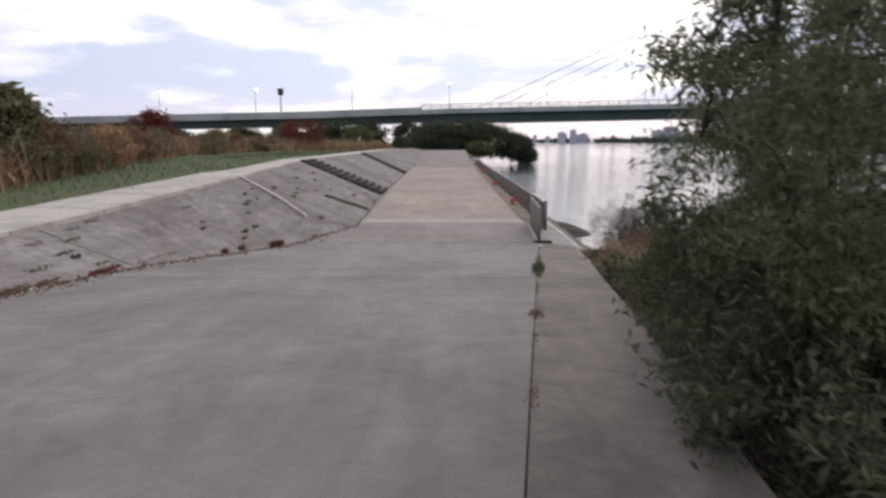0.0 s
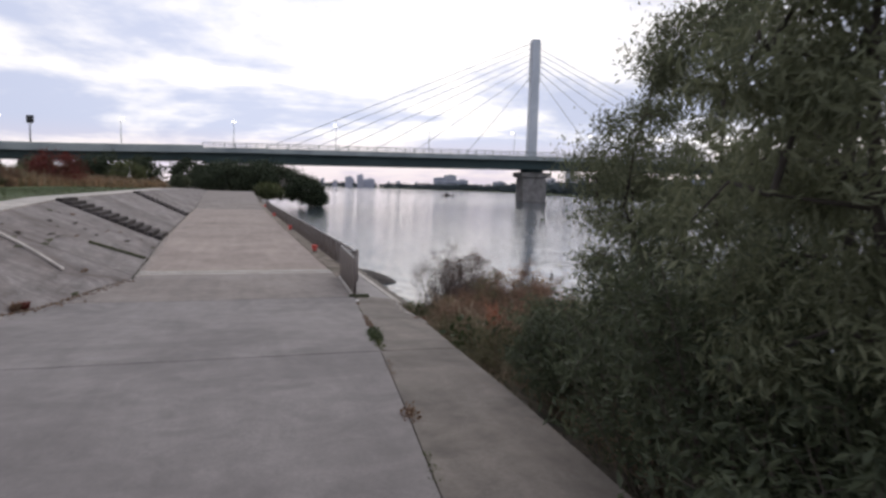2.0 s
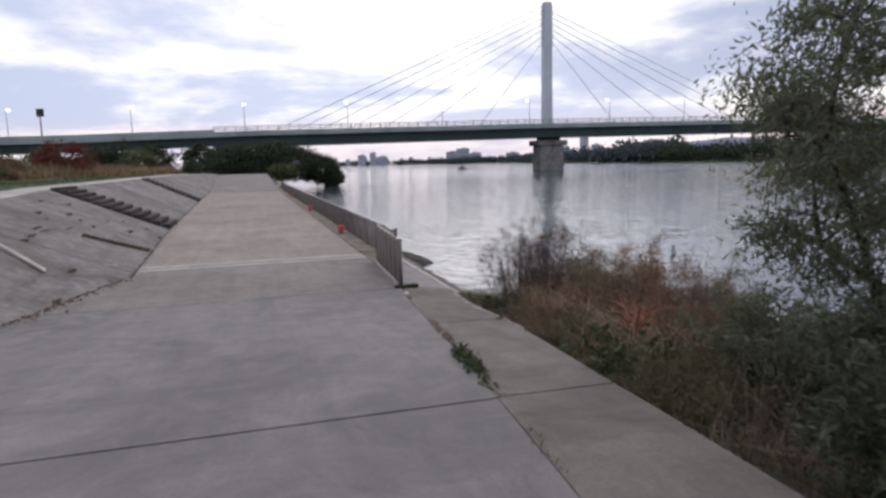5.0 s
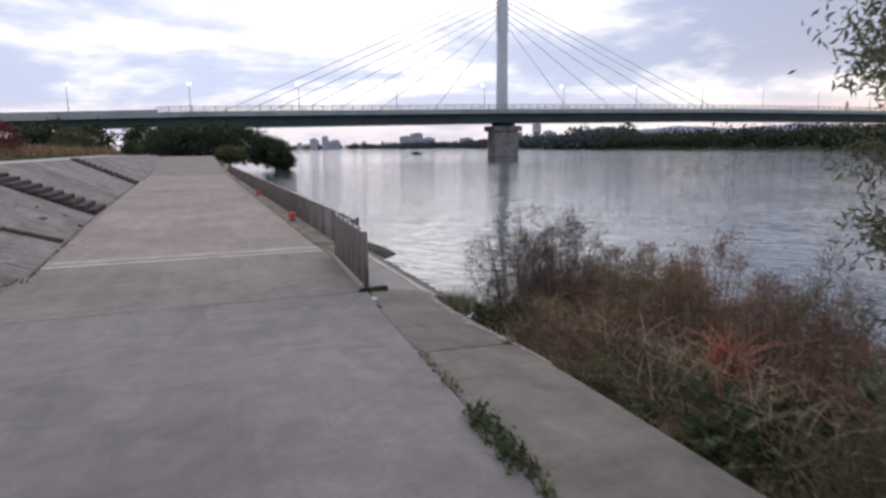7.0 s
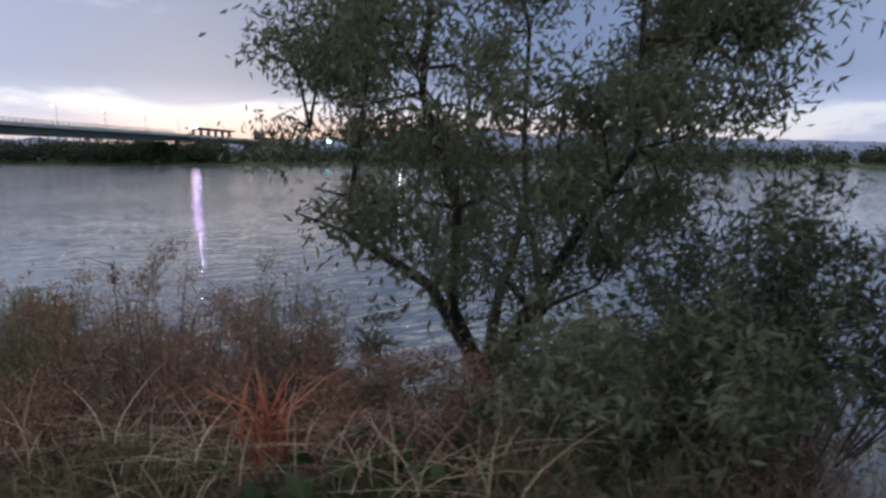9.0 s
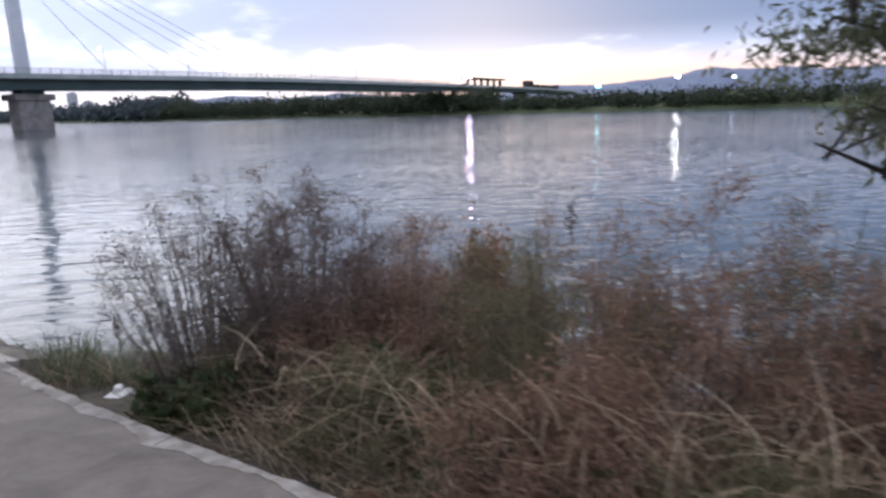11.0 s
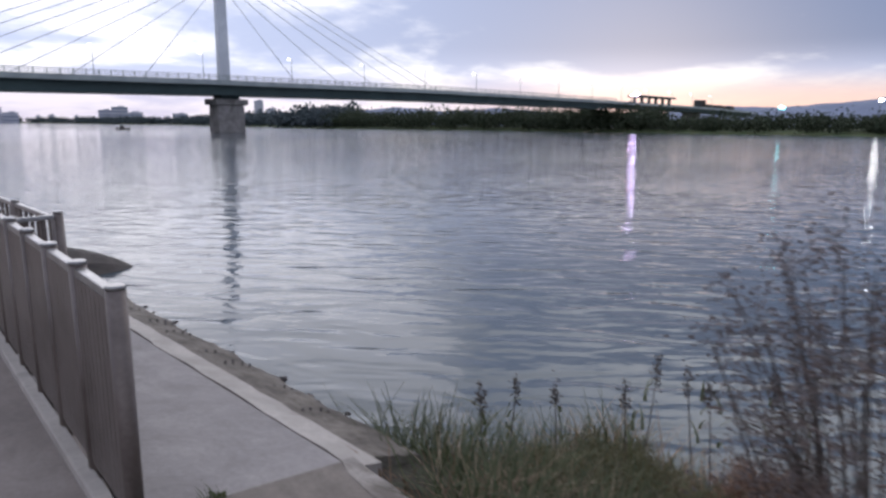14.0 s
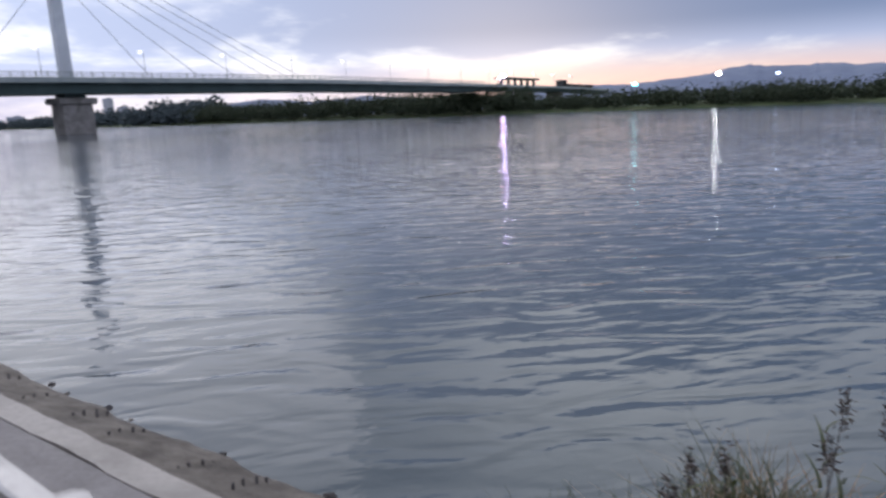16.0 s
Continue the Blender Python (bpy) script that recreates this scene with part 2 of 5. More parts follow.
# ---- builders ----
def box(bm, c, size, rz=0.0, bevel=0.0, top=1.0):
    """A box centred at c, its upper face shrunk to top."""
    v = [bm.verts.new((x, y, z)) for z in (-0.5, 0.5) for x, y in ((-0.5, -0.5), (0.5, -0.5), (0.5, 0.5), (-0.5, 0.5))]
    m = Matrix.Translation(c) @ Matrix.Rotation(rz, 4, "Z")
    for w in v:
        k = top if w.co.z > 0 else 1.0
        w.co = m @ Vector((w.co.x * size[0] * k, w.co.y * size[1] * k, w.co.z * size[2]))
    f = [bm.faces.new([v[i] for i in q]) for q in ((3, 2, 1, 0), (4, 5, 6, 7), (0, 1, 5, 4), (1, 2, 6, 5), (2, 3, 7, 6), (3, 0, 4, 7))]
    if bevel:
        bmesh.ops.bevel(bm, geom=list({e for q in f for e in q.edges}), offset=bevel, segments=2, affect="EDGES", profile=0.6)
    return bm


def tube(bm, a, b, r1, r2=None, n=8, caps=True):
    """A tapered round bar from a to b."""
    a, b = Vector(a), Vector(b)
    r2 = r1 if r2 is None else r2
    d = (b - a).normalized()
    s = d.orthogonal().normalized()
    t = d.cross(s)
    rings = []
    for p, r in ((a, r1), (b, r2)):
        rings.append([bm.verts.new(p + (s * math.cos(k * math.tau / n) + t * math.sin(k * math.tau / n)) * r) for k in range(n)])
    for k in range(n):
        bm.faces.new((rings[0][k], rings[0][(k + 1) % n], rings[1][(k + 1) % n], rings[1][k])).smooth = True
    if caps:
        bm.faces.new(rings[0][::-1]), bm.faces.new(rings[1])
    return bm


def mesh_of(name, bm, mat):
    me = bpy.data.meshes.new(name)
    bmesh.ops.recalc_face_normals(bm, faces=bm.faces)
    bm.to_mesh(me)
    bm.free()
    me.materials.append(mat)
    return me


def part(name, bm, mat, parent=None, label=""):
    ob = new(name, mesh_of(name, bm, mat))
    if parent:
        ob.parent = parent
    if label:
        ob["label"] = label
    return ob


def thing(name, label, category, at=(0, 0, 0), group="", kind=""):
    ob = new(name)
    ob.location = at
    ob.empty_display_size = 0.2
    return tagged(ob, label, category, group, kind)


def raw(name, verts, faces, mat, parent=None, smooth=False):
    me = bpy.data.meshes.new(name)
    me.from_pydata([tuple(v) for v in verts], [], faces)
    me.materials.append(mat)
    if smooth:
        me.polygons.foreach_set("use_smooth", [True] * len(me.polygons))
    me.update()
    ob = new(name, me)
    if parent:
        ob.parent = parent
    return ob


# ---- the lie of the land ----
WATER_Z = -1.38
RAMP_Y = (-60, -20, -16.3, -14, -12, -10, -8, -6, -4.5, -3, -2, -1, 0, 50, 88, 400)
RAMP_Z = (1.4, 1.3, 1.17, 1.08, 0.97, 0.86, 0.72, 0.54, 0.39, 0.22, 0.12, 0.04, 0, 0, 1.3, 1.3)
BASE_Y = (-60, -20, -10, -6, -2.7, 2.4, 3.2, 16, 40, 88)
BASE_X = (-8.0, -7.6, -7.4, -7.2, -6.75, -5.5, -5.15, -5.65, -6.1, -6.6)
TOP_Y = (-60, -20, -6.4, 3.5, 16, 60, 88)
TOP_X = (-9.6, -9.4, -9.0, -8.95, -9.7, -9.7, -7.4)
TOP_Z = (1.4, 1.3, 1.2, 1.48, 1.65, 1.68, 1.45)


def ground(y):
    return float(np.interp(y, RAMP_Y, RAMP_Z))


def slope_base(y):
    return float(np.interp(y, BASE_Y, BASE_X))


def slope_top(y):
    return float(np.interp(y, TOP_Y, TOP_X)), float(np.interp(y, TOP_Y, TOP_Z))


def joint(y):
    """The seam between the path and its apron."""
    return 0.141 * y if y < 0 else 0.08


def apron_edge(y):
    return (0.148 * max(y, -7.6) + 0.118 * min(y + 7.6, 0.0) + 0.97, ground(y) - float(np.interp(y, (-5, 0), (0.02, 0.12))))


def sheet(bm, rows, thick):
    """A slab whose upper side runs through rows of points, with its sides closed."""
    up_ = [[bm.verts.new(p) for p in r] for r in rows]
    dn = [[bm.verts.new((p[0], p[1], p[2] - thick)) for p in r] for r in rows]
    n, m = len(rows), len(rows[0])
    for i in range(n - 1):
        for j in range(m - 1):
            bm.faces.new((up_[i][j], up_[i][j + 1], up_[i + 1][j + 1], up_[i + 1][j]))
            bm.faces.new((dn[i][j], dn[i + 1][j], dn[i + 1][j + 1], dn[i][j + 1]))
    for i in range(n - 1):
        for j in (0, m - 1):
            bm.faces.new((up_[i][j], up_[i + 1][j], dn[i + 1][j], dn[i][j]))
    for j in range(m - 1):
        for i in (0, n - 1):
            bm.faces.new((up_[i][j], dn[i][j], dn[i][j + 1], up_[i][j + 1]))
    return bm


def slab(name, y0, y1, left, right, mat, parent, thick=0.16, step=1.0, gap=0.012, lift=0.0, cols=2):
    """One cast slab between two joints; left(y) and right(y) give x and z."""
    n = max(2, int(abs(y1 - y0) / step) + 1)
    rows = []
    for y in np.linspace(y0 + gap, y1 - gap, n):
        (xa, za), (xb, zb) = left(y), right(y)
        rows.append([(xa + (xb - xa) * k / (cols - 1), y, za + (zb - za) * k / (cols - 1) + lift) for k in range(cols)])
    return part(name, sheet(bmesh.new(), rows, thick), mat, parent)


# ---- ground, river, far land ----
ground_rows = []
for y in (-400, -120, -60, -20, -10, -4, -0.4, 0.12, 0.5, 0.75, 3, 16, 40, 60, 88, 130, 400, 3000):
    tx, tz = slope_top(min(y, 88))
    far_z = tz - 0.06
    bz = ground(y) - 0.2
    if y < 0.6:     # soft bank
        ex, ez = apron_edge(min(y, 0.0))
        shore = ((ex - 0.05, min(bz, ez - 0.14)), (ex + 0.5, ez - 0.26), (2.9, WATER_Z + 0.18), (4.2, WATER_Z - 0.25))
    elif y < 130:   # under the mortar band
        shore = ((1.15, -0.82 + max(0.0, ground(y))), (1.35, WATER_Z + 0.2), (1.6, WATER_Z - 0.2), (4.2, WATER_Z - 0.6))
    else:
        shore = ((1.45, 0.8), (2.0, 0.88), (2.5, WATER_Z + 0.18), (3.8, WATER_Z - 0.25))
    ground_rows.append([(-3000, y, far_z), (-60, y, far_z), (tx - 1.0, y, far_z), (slope_base(min(y, 88)) - 0.1, y, bz)]
                       + [(x, y, z) for x, z in shore] + [(60, y, WATER_Z - 2.0), (3000, y, WATER_Z - 2.0)])
bm = bmesh.new()
grid = [[bm.verts.new(p) for p in r] for r in ground_rows]
for i in range(len(grid) - 1):
    for j in range(len(grid[0]) - 1):
        bm.faces.new((grid[i][j], grid[i][j + 1], grid[i + 1][j + 1], grid[i + 1][j]))
tagged(part("ground", bm, SOIL), "dark soil of the river bank", "ground", kind="structure")

bm = bmesh.new()
gx = [1.2, 6, 14, 40, 120, 400, 1400, 3500]
gyy = [-3000, -600, -120, -30, 0, 30, 120, 500, 3500]
vv = [[bm.verts.new((x, y, WATER_Z)) for y in gyy] for x in gx]
for i in range(len(gx) - 1):
    for j in range(len(gyy) - 1):
        bm.faces.new((vv[i][j], vv[i + 1][j], vv[i + 1][j + 1], vv[i][j + 1]))
tagged(part("water", bm, WATER), "wide grey river with small ripples at dusk", "river", kind="structure")

# turf behind the kerb of the slope
bm = bmesh.new()
rows = []
for y in list(range(-60, 0, 4)) + list(range(0, 92, 4)):
    tx, tz = slope_top(y)
    rows.append([(tx - 0.95 - d, y, tz - 0.02 + 0.05 * noise.noise((d * 0.4, y * 0.4, 3.1))) for d in (0, 1, 2.5, 5, 9, 16, 30, 60, 120)])
sheet(bm, rows, 0.2)
tagged(part("grass_field", bm, TURF), "mown green turf above the concrete slope", "grass", kind="structure")

# ---- path, apron, slope ----
PATH_DIRTY = two_scale("dirty_path_edge", (0.22, 0.18, 0.15), (0.30, 0.25, 0.21), (0.10, 0.085, 0.06), 24.0, 1.6, 0.92, 0.5, 0.01, spec=0.2)
pavement = tagged(thing("pavement", "grey concrete ramp and riverside path cast in slabs", "path", kind="structure"))
LEFT = lambda y: (slope_base(y), ground(y))
RIGHT = lambda y: (joint(y) - 0.006, ground(y))
for y0, y1 in ((-60, -45), (-45, -30), (-30, -22.3), (-22.3, -15.0), (-15.0, -7.65), (-7.65, -0.12), (-0.12, 4.0)):
    slab("slab", y0, y1, LEFT, RIGHT, CONC if y0 < -0.2 else CONC_MID, pavement, gap=0.017)
slab("pale_strip", 4.0, 4.28, LEFT, RIGHT, CONC_PALE, pavement, gap=0.004, lift=0.006)
slab("dirty_strip", 4.28, 4.40, LEFT, RIGHT, PATH_DIRTY, pavement, gap=0.004, lift=0.002)
slab("pale_strip", 4.40, 4.78, LEFT, RIGHT, CONC_PALE, pavement, gap=0.004, lift=0.006)
ys = [4.78, 9.5, 16, 22.5, 29, 35.5, 42, 50, 62, 75, 88]
for y0, y1 in zip(ys, ys[1:]):
    slab("slab", y0, y1, LEFT, lambda y: (0.06, ground(y)), CONC_WARM if y0 < 50 else CONC_MID, pavement, gap=0.006)
# the strip under the far fence, with weeds in its seam
for y0, y1 in ((3.2, 16), (16, 29), (29, 42), (42, 62)):
    slab("kerb", y0, y1, lambda y: (0.075, ground(y) + 0.015), lambda y: (0.62, ground(y) - 0.03), PATH_DIRTY, pavement, gap=0.01)

rows = [[(joint(y) - 0.06, y, ground(y) - 0.025), (joint(y) + 0.06, y, ground(y) - 0.025)] for y in np.arange(-60, 0.21, 0.5)]
part("seam_filler", sheet(bmesh.new(), rows, 0.08), SOIL, pavement, "dark mortar in the seam")
apron = tagged(thing("apron", "sloping concrete apron with pale worn edge beside the river", "apron", kind="structure"))
AL = lambda y: (joint(y) + 0.006, ground(y) - 0.008)
for y0, y1 in ((-60, -30), (-30, -15), (-15, -7.6), (-7.6, -4.25), (-4.25, 0.085)):
    slab("slab", y0, y1, AL, apron_edge, CONC_DARK, apron, thick=0.22, step=0.6, gap=0.014)
for y0, y1 in ((0.10, 9), (9, 18), (18, 27), (27, 45), (45, 70)):
    slab("slab", y0, y1, lambda y: (0.64 if y > 4.3 else 0.1, ground(y) - (0.13 if y > 4.3 else 0.02)), lambda y: (1.02, ground(y) - 0.20), CONC_FAR, apron, gap=0.014)
    slab("worn_edge", y0, y1, lambda y: (1.025 + 0.02 * noise.noise((y * 1.9, 3.0, 1.0)) + 0.012 * noise.noise((y * 7.0, 3.0, 1.0)), ground(y) - 0.193), lambda y: (1.2 + 0.012 * noise.noise((y * 5.0, 8.0, 1.0)), ground(y) - 0.235), CONC_PALE, apron, thick=0.3, step=0.12, gap=0.004)
def worn(y):
    """Uneven width of the worn edge, dying out up the ramp."""
    return max(0.012, (0.07 + 0.075 * noise.noise((y * 2.3, 4.0, 1.0)) + 0.04 * noise.noise((y * 9.0, 1.0, 1.0))) * min(1.0, (y + 5.2) / 2.2))
for y0, y1 in ((-5.2, -2.9), (-2.9, -1.2), (-1.2, 0.08)):
    slab("worn_edge", y0, y1, lambda y: (apron_edge(y)[0] - worn(y), apron_edge(y)[1] + 0.004 + float(np.interp(y, (-5, 0), (0.02, 0.12))) * worn(y)), lambda y: (apron_edge(y)[0] + 0.02 + 0.015 * noise.noise((y * 6.0, 2.0, 9.0)), apron_edge(y)[1] + 0.004), CONC_EDGE, apron, thick=0.25, step=0.07, gap=0.006)
# rough mortar band outside the edge, broken off above the river
bm = bmesh.new()
rows = []
for y in np.arange(0.2, 70, 0.11):
    lip = 1.56 + 0.05 * noise.noise((y * 1.1, 3.0, 4.0)) + 0.035 * noise.noise((y * 4.3, 3.0, 4.0))
    r = []
    for k in range(13):
        u = min(1.0, k / 8)
        w = noise.noise((u * 3.0, y * 1.6, 7.0)) * 0.022 + noise.noise((u * 9.0, y * 6.0, 2.0)) * 0.014
        if k <= 8:
            r.append((1.2 + (lip - 1.2) * u, y, ground(y) - 0.245 - 0.13 * u ** 1.2 + w * min(1, u * 4)))
        else:
            q = (k - 8) / 4
            r.append((lip + 0.30 * q + 0.03 * noise.noise((q * 4, y * 3, 5)), y, ground(y) - 0.375 + w + (WATER_Z - 0.15 + 0.375 - ground(y)) * q))
    rows.append(r)
sheet(bm, rows, 0.3)
tagged(part("mortar_revetment", bm, RUBBLE), "rough weathered mortar band above the river", "revetment", kind="structure")

# stones bedded along the broken lip
g = np.random.RandomState(15)
stones = thing("lip_stones", "dark wet stones bedded along the broken mortar lip", "stones", (1.57, 0.6, -0.385), kind="structure")
for k in range(70):
    y = 0.1 * g.normal() + 0.29 * k
    bm = bmesh.new()
    bmesh.ops.create_icosphere(bm, subdivisions=1, radius=1.0)
    q = g.uniform(0.012, 0.036)
    for v in bm.verts:
        v.co = Vector((v.co.x * q, v.co.y * q * g.uniform(1.0, 1.6), v.co.z * q * 0.6)) * g.uniform(0.8, 1.15) + Vector((g.uniform(-0.004, 0.004) + 0.03 * math.sin(k * 2.1), y, 0.0))
    part("stone", bm, STEP if k % 3 else RUBBLE, stones)

# old wooden stakes in rows on the mortar
for k in range(14):
    y = 0.95 + 0.5 * k + 0.08 * math.sin(k * 3.7)
    s = thing("stake_row", "row of short dark wooden stakes in the mortar", "stakes", (1.27 + 0.02 * (k % 3), y, -0.27), group="stake rows")
    for i in range(4):
        part("stake", tube(bmesh.new(), (0.065 * i, 0.015 * (i % 2), -0.1 - 0.03 * i), (0.065 * i + 0.01, 0.015 * (i % 2), 0.012 + 0.01 * (i % 3) - 0.026 * i), 0.011, 0.008, 6), TREAD, s)

slope = tagged(thing("slope_revetment", "grey stained concrete slope beside the path", "slope", kind="structure"))
def SB(y):
    return slope_base(y), ground(y) - 0.05
cuts = [-60, -40, -24, -14, -6.2, 4.1, 12, 15.1]
def panel(y0, y1):
    """A cast panel of the slope, set between its joints."""
    rows = []
    for y in np.linspace(y0 + 0.02, y1 - 0.02, max(3, int((y1 - y0) / 0.8))):
        (xa, za), (xb, zb) = slope_top(y), SB(y)
        rows.append([(xa + (xb - xa) * k / 8, y, za + (zb - za) * k / 8 + 0.02 * noise.noise((k * 0.6, y * 0.7, 5.0))) for k in range(9)])
    return part("panel", sheet(bmesh.new(), rows, 0.2), SLOPE, slope)
for y0, y1 in zip(cuts, cuts[1:]):
    panel(y0, y1)
panel(18.0, 26), panel(26, 36.2), panel(38.4, 50), panel(50, 66), panel(66, 87.9)

# pale joint strip that runs up the slope
rows = []
for k in range(12):
    u = k / 11 * 0.72
    y = 3.9 - 1.6 * u / 0.72
    (xa, za), (xb, zb) = slope_top(y), SB(y)
    rows.append([(xa + (xb - xa) * u, y - 0.10, za + (zb - za) * u + 0.055), (xa + (xb - xa) * u, y + 0.10, za + (zb - za) * u + 0.055)])
part("joint_strip", sheet(bmesh.new(), rows, 0.05), CONC_PALE, slope, "pale mortar strip")

# kerb along the head of the slope
for y0, y1 in [(-60, -40), (-40, -24), (-24, -12)] + [(-12 + 2.6 * k, -9.4 + 2.6 * k) for k in range(11)] + [(16.6 + 6 * k, 22.6 + 6 * k) for k in range(11)]:
    slab("head_kerb", y0, y1, lambda y: (slope_top(y)[0] - (1.4 if y < 6 else 1.0), slope_top(y)[1] + 0.06), lambda y: (slope_top(y)[0] + (0.14 if y < 6 else 0.05), slope_top(y)[1] + 0.02), CONC_PALE, slope, thick=0.3, gap=0.02)

# cracked dark gutter along the foot of the slope
rows = []
for y in np.arange(-30, 60, 0.35):
    x = slope_base(y) + 0.02 * noise.noise((y * 1.7, 0, 3))
    w = 0.035 + 0.02 * noise.noise((y * 2.3, 4, 3))
    rows.append([(x - w, y, ground(y) + 0.008), (x + w, y, ground(y) + 0.006)])
part("gutter", sheet(bmesh.new(), rows, 0.03), SOIL, slope, "dark soil-filled crack")

# two flights of steps up the slope
def flight(y0, y1, n):
    s = tagged(thing("staircase", "dark weathered concrete steps set into the slope", "stairs", ((slope_base(y0) + slope_top(y0)[0]) / 2, (y0 + y1) / 2, 0), group="flights of steps"))
    ym = (y0 + y1) / 2
    (xa, za), (xb, zb) = slope_top(ym), (slope_base(ym), ground(ym))
    ox, oy = s.location.x, s.location.y
    for k in range(n):
        u0, u1 = k / n, (k + 1) / n
        x0, x1 = xa + (xb - xa) * u0, xa + (xb - xa) * u1
        ztop, zlow = za + (zb - za) * u0 + 0.015, za + (zb - za) * u1 - 0.35
        bm = box(bmesh.new(), ((x0 + x1) / 2 - ox + 0.02, 0, (ztop + zlow) / 2), (abs(x1 - x0) - 0.03, y1 - y0, ztop - zlow), 0, 0.012)
        step = part("step", bm, STEP, s)
        part("tread", box(bmesh.new(), ((x0 + x1) / 2 - ox + 0.03, 0, ztop + 0.012), (abs(x1 - x0) - 0.10, y1 - y0 - 0.02, 0.03), 0, 0.008), TREAD, step, "paler tread")
    return s
flight(15.15, 17.95, 12)
flight(36.25, 38.35, 12)

# ---- fence ----
def fence_run(ax, ay, bx, by, n, z=0.0, h=0.9, bars=9):
    """A run of picket fence; posts at the ends and n bays between."""
    f = tagged(thing("fence", "brown metal picket fence with a bright worn top rail", "fence", (ax, ay, z), group="fence runs"))
    d = Vector((bx - ax, by - ay, 0))
    for k in range(n + 1):
        p = d * (k / n)
        bm = tube(bmesh.new(), (p.x, p.y, -0.2), (p.x, p.y, h - 0.008), 0.033, n=14)
        post = part("post", bm, STEEL_BROWN, f)
        bm = tube(bmesh.new(), (p.x, p.y, h - 0.008), (p.x, p.y, h + 0.006), 0.035, 0.03, n=14)
        part("cap", bm, STEEL_BARE, post, "bright steel post cap")
    for k in range(n):
        a, b = d * (k / n), d * ((k + 1) / n)
        u = (b - a).normalized()
        rz = math.atan2(u.y, u.x)
        ln = (b - a).length
        mid = (a + b) / 2
        part("top_rail", box(bmesh.new(), (mid.x, mid.y, h - 0.035), (ln - 0.07, 0.04, 0.035), rz, 0.008), STEEL_BARE, f, "bare steel top rail")
        part("bottom_rail", box(bmesh.new(), (mid.x, mid.y, 0.09), (ln - 0.07, 0.04, 0.035), rz, 0.006), STEEL_BROWN, f)
        for i in range(bars):
            p = a + (b - a) * ((i + 0.9) / (bars + 0.8))
            part("bar", box(bmesh.new(), (p.x, p.y, (h + 0.04) / 2), (0.052 if bars == 8 else 0.034, 0.042 if bars == 8 else 0.022, h - 0.14), rz, 0.0), STEEL_BROWN, f)
    return f
fence_run(0.0, 0.0, 0.16, 3.0, 6, bars=8)
fence_run(0.16, 3.05, 0.62, 3.12, 1, bars=3, z=-0.12)
for k in range(7):
    fence_run(0.62 - 0.02 * k, 3.2 + 7.5 * k, 0.60 - 0.02 * k, 10.6 + 7.5 * k, 6 if k < 3 else 5, bars=6 if k < 3 else 4, z=ground(6 + 7.5 * k) - 0.15)
# low concrete upstand under the near run
tagged(part("upstand", box(bmesh.new(), (0.04, 1.62, 0.0), (0.06, 2.9, 0.10), -0.053, 0.01), CONC_PALE), "low pale concrete upstand under the fence", "kerb", kind="structure")

# ---- bridge ----
def deck_z(x):
    """Level of the road along the bridge."""
    return float(np.interp(x, (-160, -50, 0, 100, 200, 330, 480, 560), (9.5, 11.6, 13.2, 15.0, 16.2, 16.2, 15.8, 14.5)))
BY = 206.0
bridge = thing("bridge", "long green steel road bridge with one white pylon and fanned cables", "bridge")
def deck_strip(name, x0, x1, ya, yb, dz0, dz1, mat, step=10.0, deep=None):
    rows = []
    for x in np.arange(x0, x1 + 0.1, step):
        rows.append([(x, ya, deck_z(x) + dz1), (x, yb, deck_z(x) + dz1)])
    return part(name, sheet(bmesh.new(), rows, dz1 - dz0), mat, bridge)
deck_strip("roadway", -300, 560, BY - 9, BY + 9, -0.7, 0.0, ROAD, 10)
deck_strip("edge_beam", -300, 560, BY - 9.6, BY - 9.0, -1.3, 0.25, RAILING, 10)
deck_strip("edge_beam", -300, 560, BY + 9.0, BY + 9.6, -1.3, 0.25, RAILING, 10)
for x0, x1, dd in ((-300, -12, 3.6), (-12, 330, 4.4), (330, 560, 3.4)):
    deck_strip("girder", x0, x1, BY - 7.5, BY + 7.5, -dd, -0.72, GIRDER, 6)
deck_strip("guard_panel", -300, -12, BY - 9.45, BY - 9.3, 0.25, 0.95, RAILING, 12)
for dz in (0.7, 1.25, 1.75):
    deck_strip("rail", -12, 340, BY - 9.45, BY - 9.3, dz - 0.11, dz + 0.06, RAILING, 11)
me = mesh_of("rail_post", box(bmesh.new(), (0, 0, 0.9), (0.24, 0.2, 1.7)), RAILING)
for k in range(110):
    o = new("rail_post", me)
    o.parent, o.location = bridge, (-12 + 3.2 * k, BY - 9.38, deck_z(-12 + 3.2 * k) + 0.1)

PX = 103.2
pylon = part("pylon", box(bmesh.new(), (PX, BY, 36.6), (3.4, 3.0, 43.5), 0, 0.25, 0.86), PYLON, bridge, "tall white steel pylon")
for k in range(11):
    part("anchor_box", box(bmesh.new(), (PX, BY, 43.2 + 1.35 * k), (4.3, 1.6, 0.55), 0, 0.08), PYLON, pylon)
bm = box(bmesh.new(), (PX, BY - 1, 3.2), (9.6, 7, 9.4), 0, 0.5, 0.97)
pier = part("pier", bm, PIER, bridge, "stained concrete river pier")
part("pier_cap", box(bmesh.new(), (PX, BY - 1, 8.6), (11.6, 8.5, 1.9), 0, 0.4), PIER, pier)
part("bearing_block", box(bmesh.new(), (PX, BY - 1, 10.1), (6.5, 6, 1.6), 0, 0.15), GIRDER, pier)
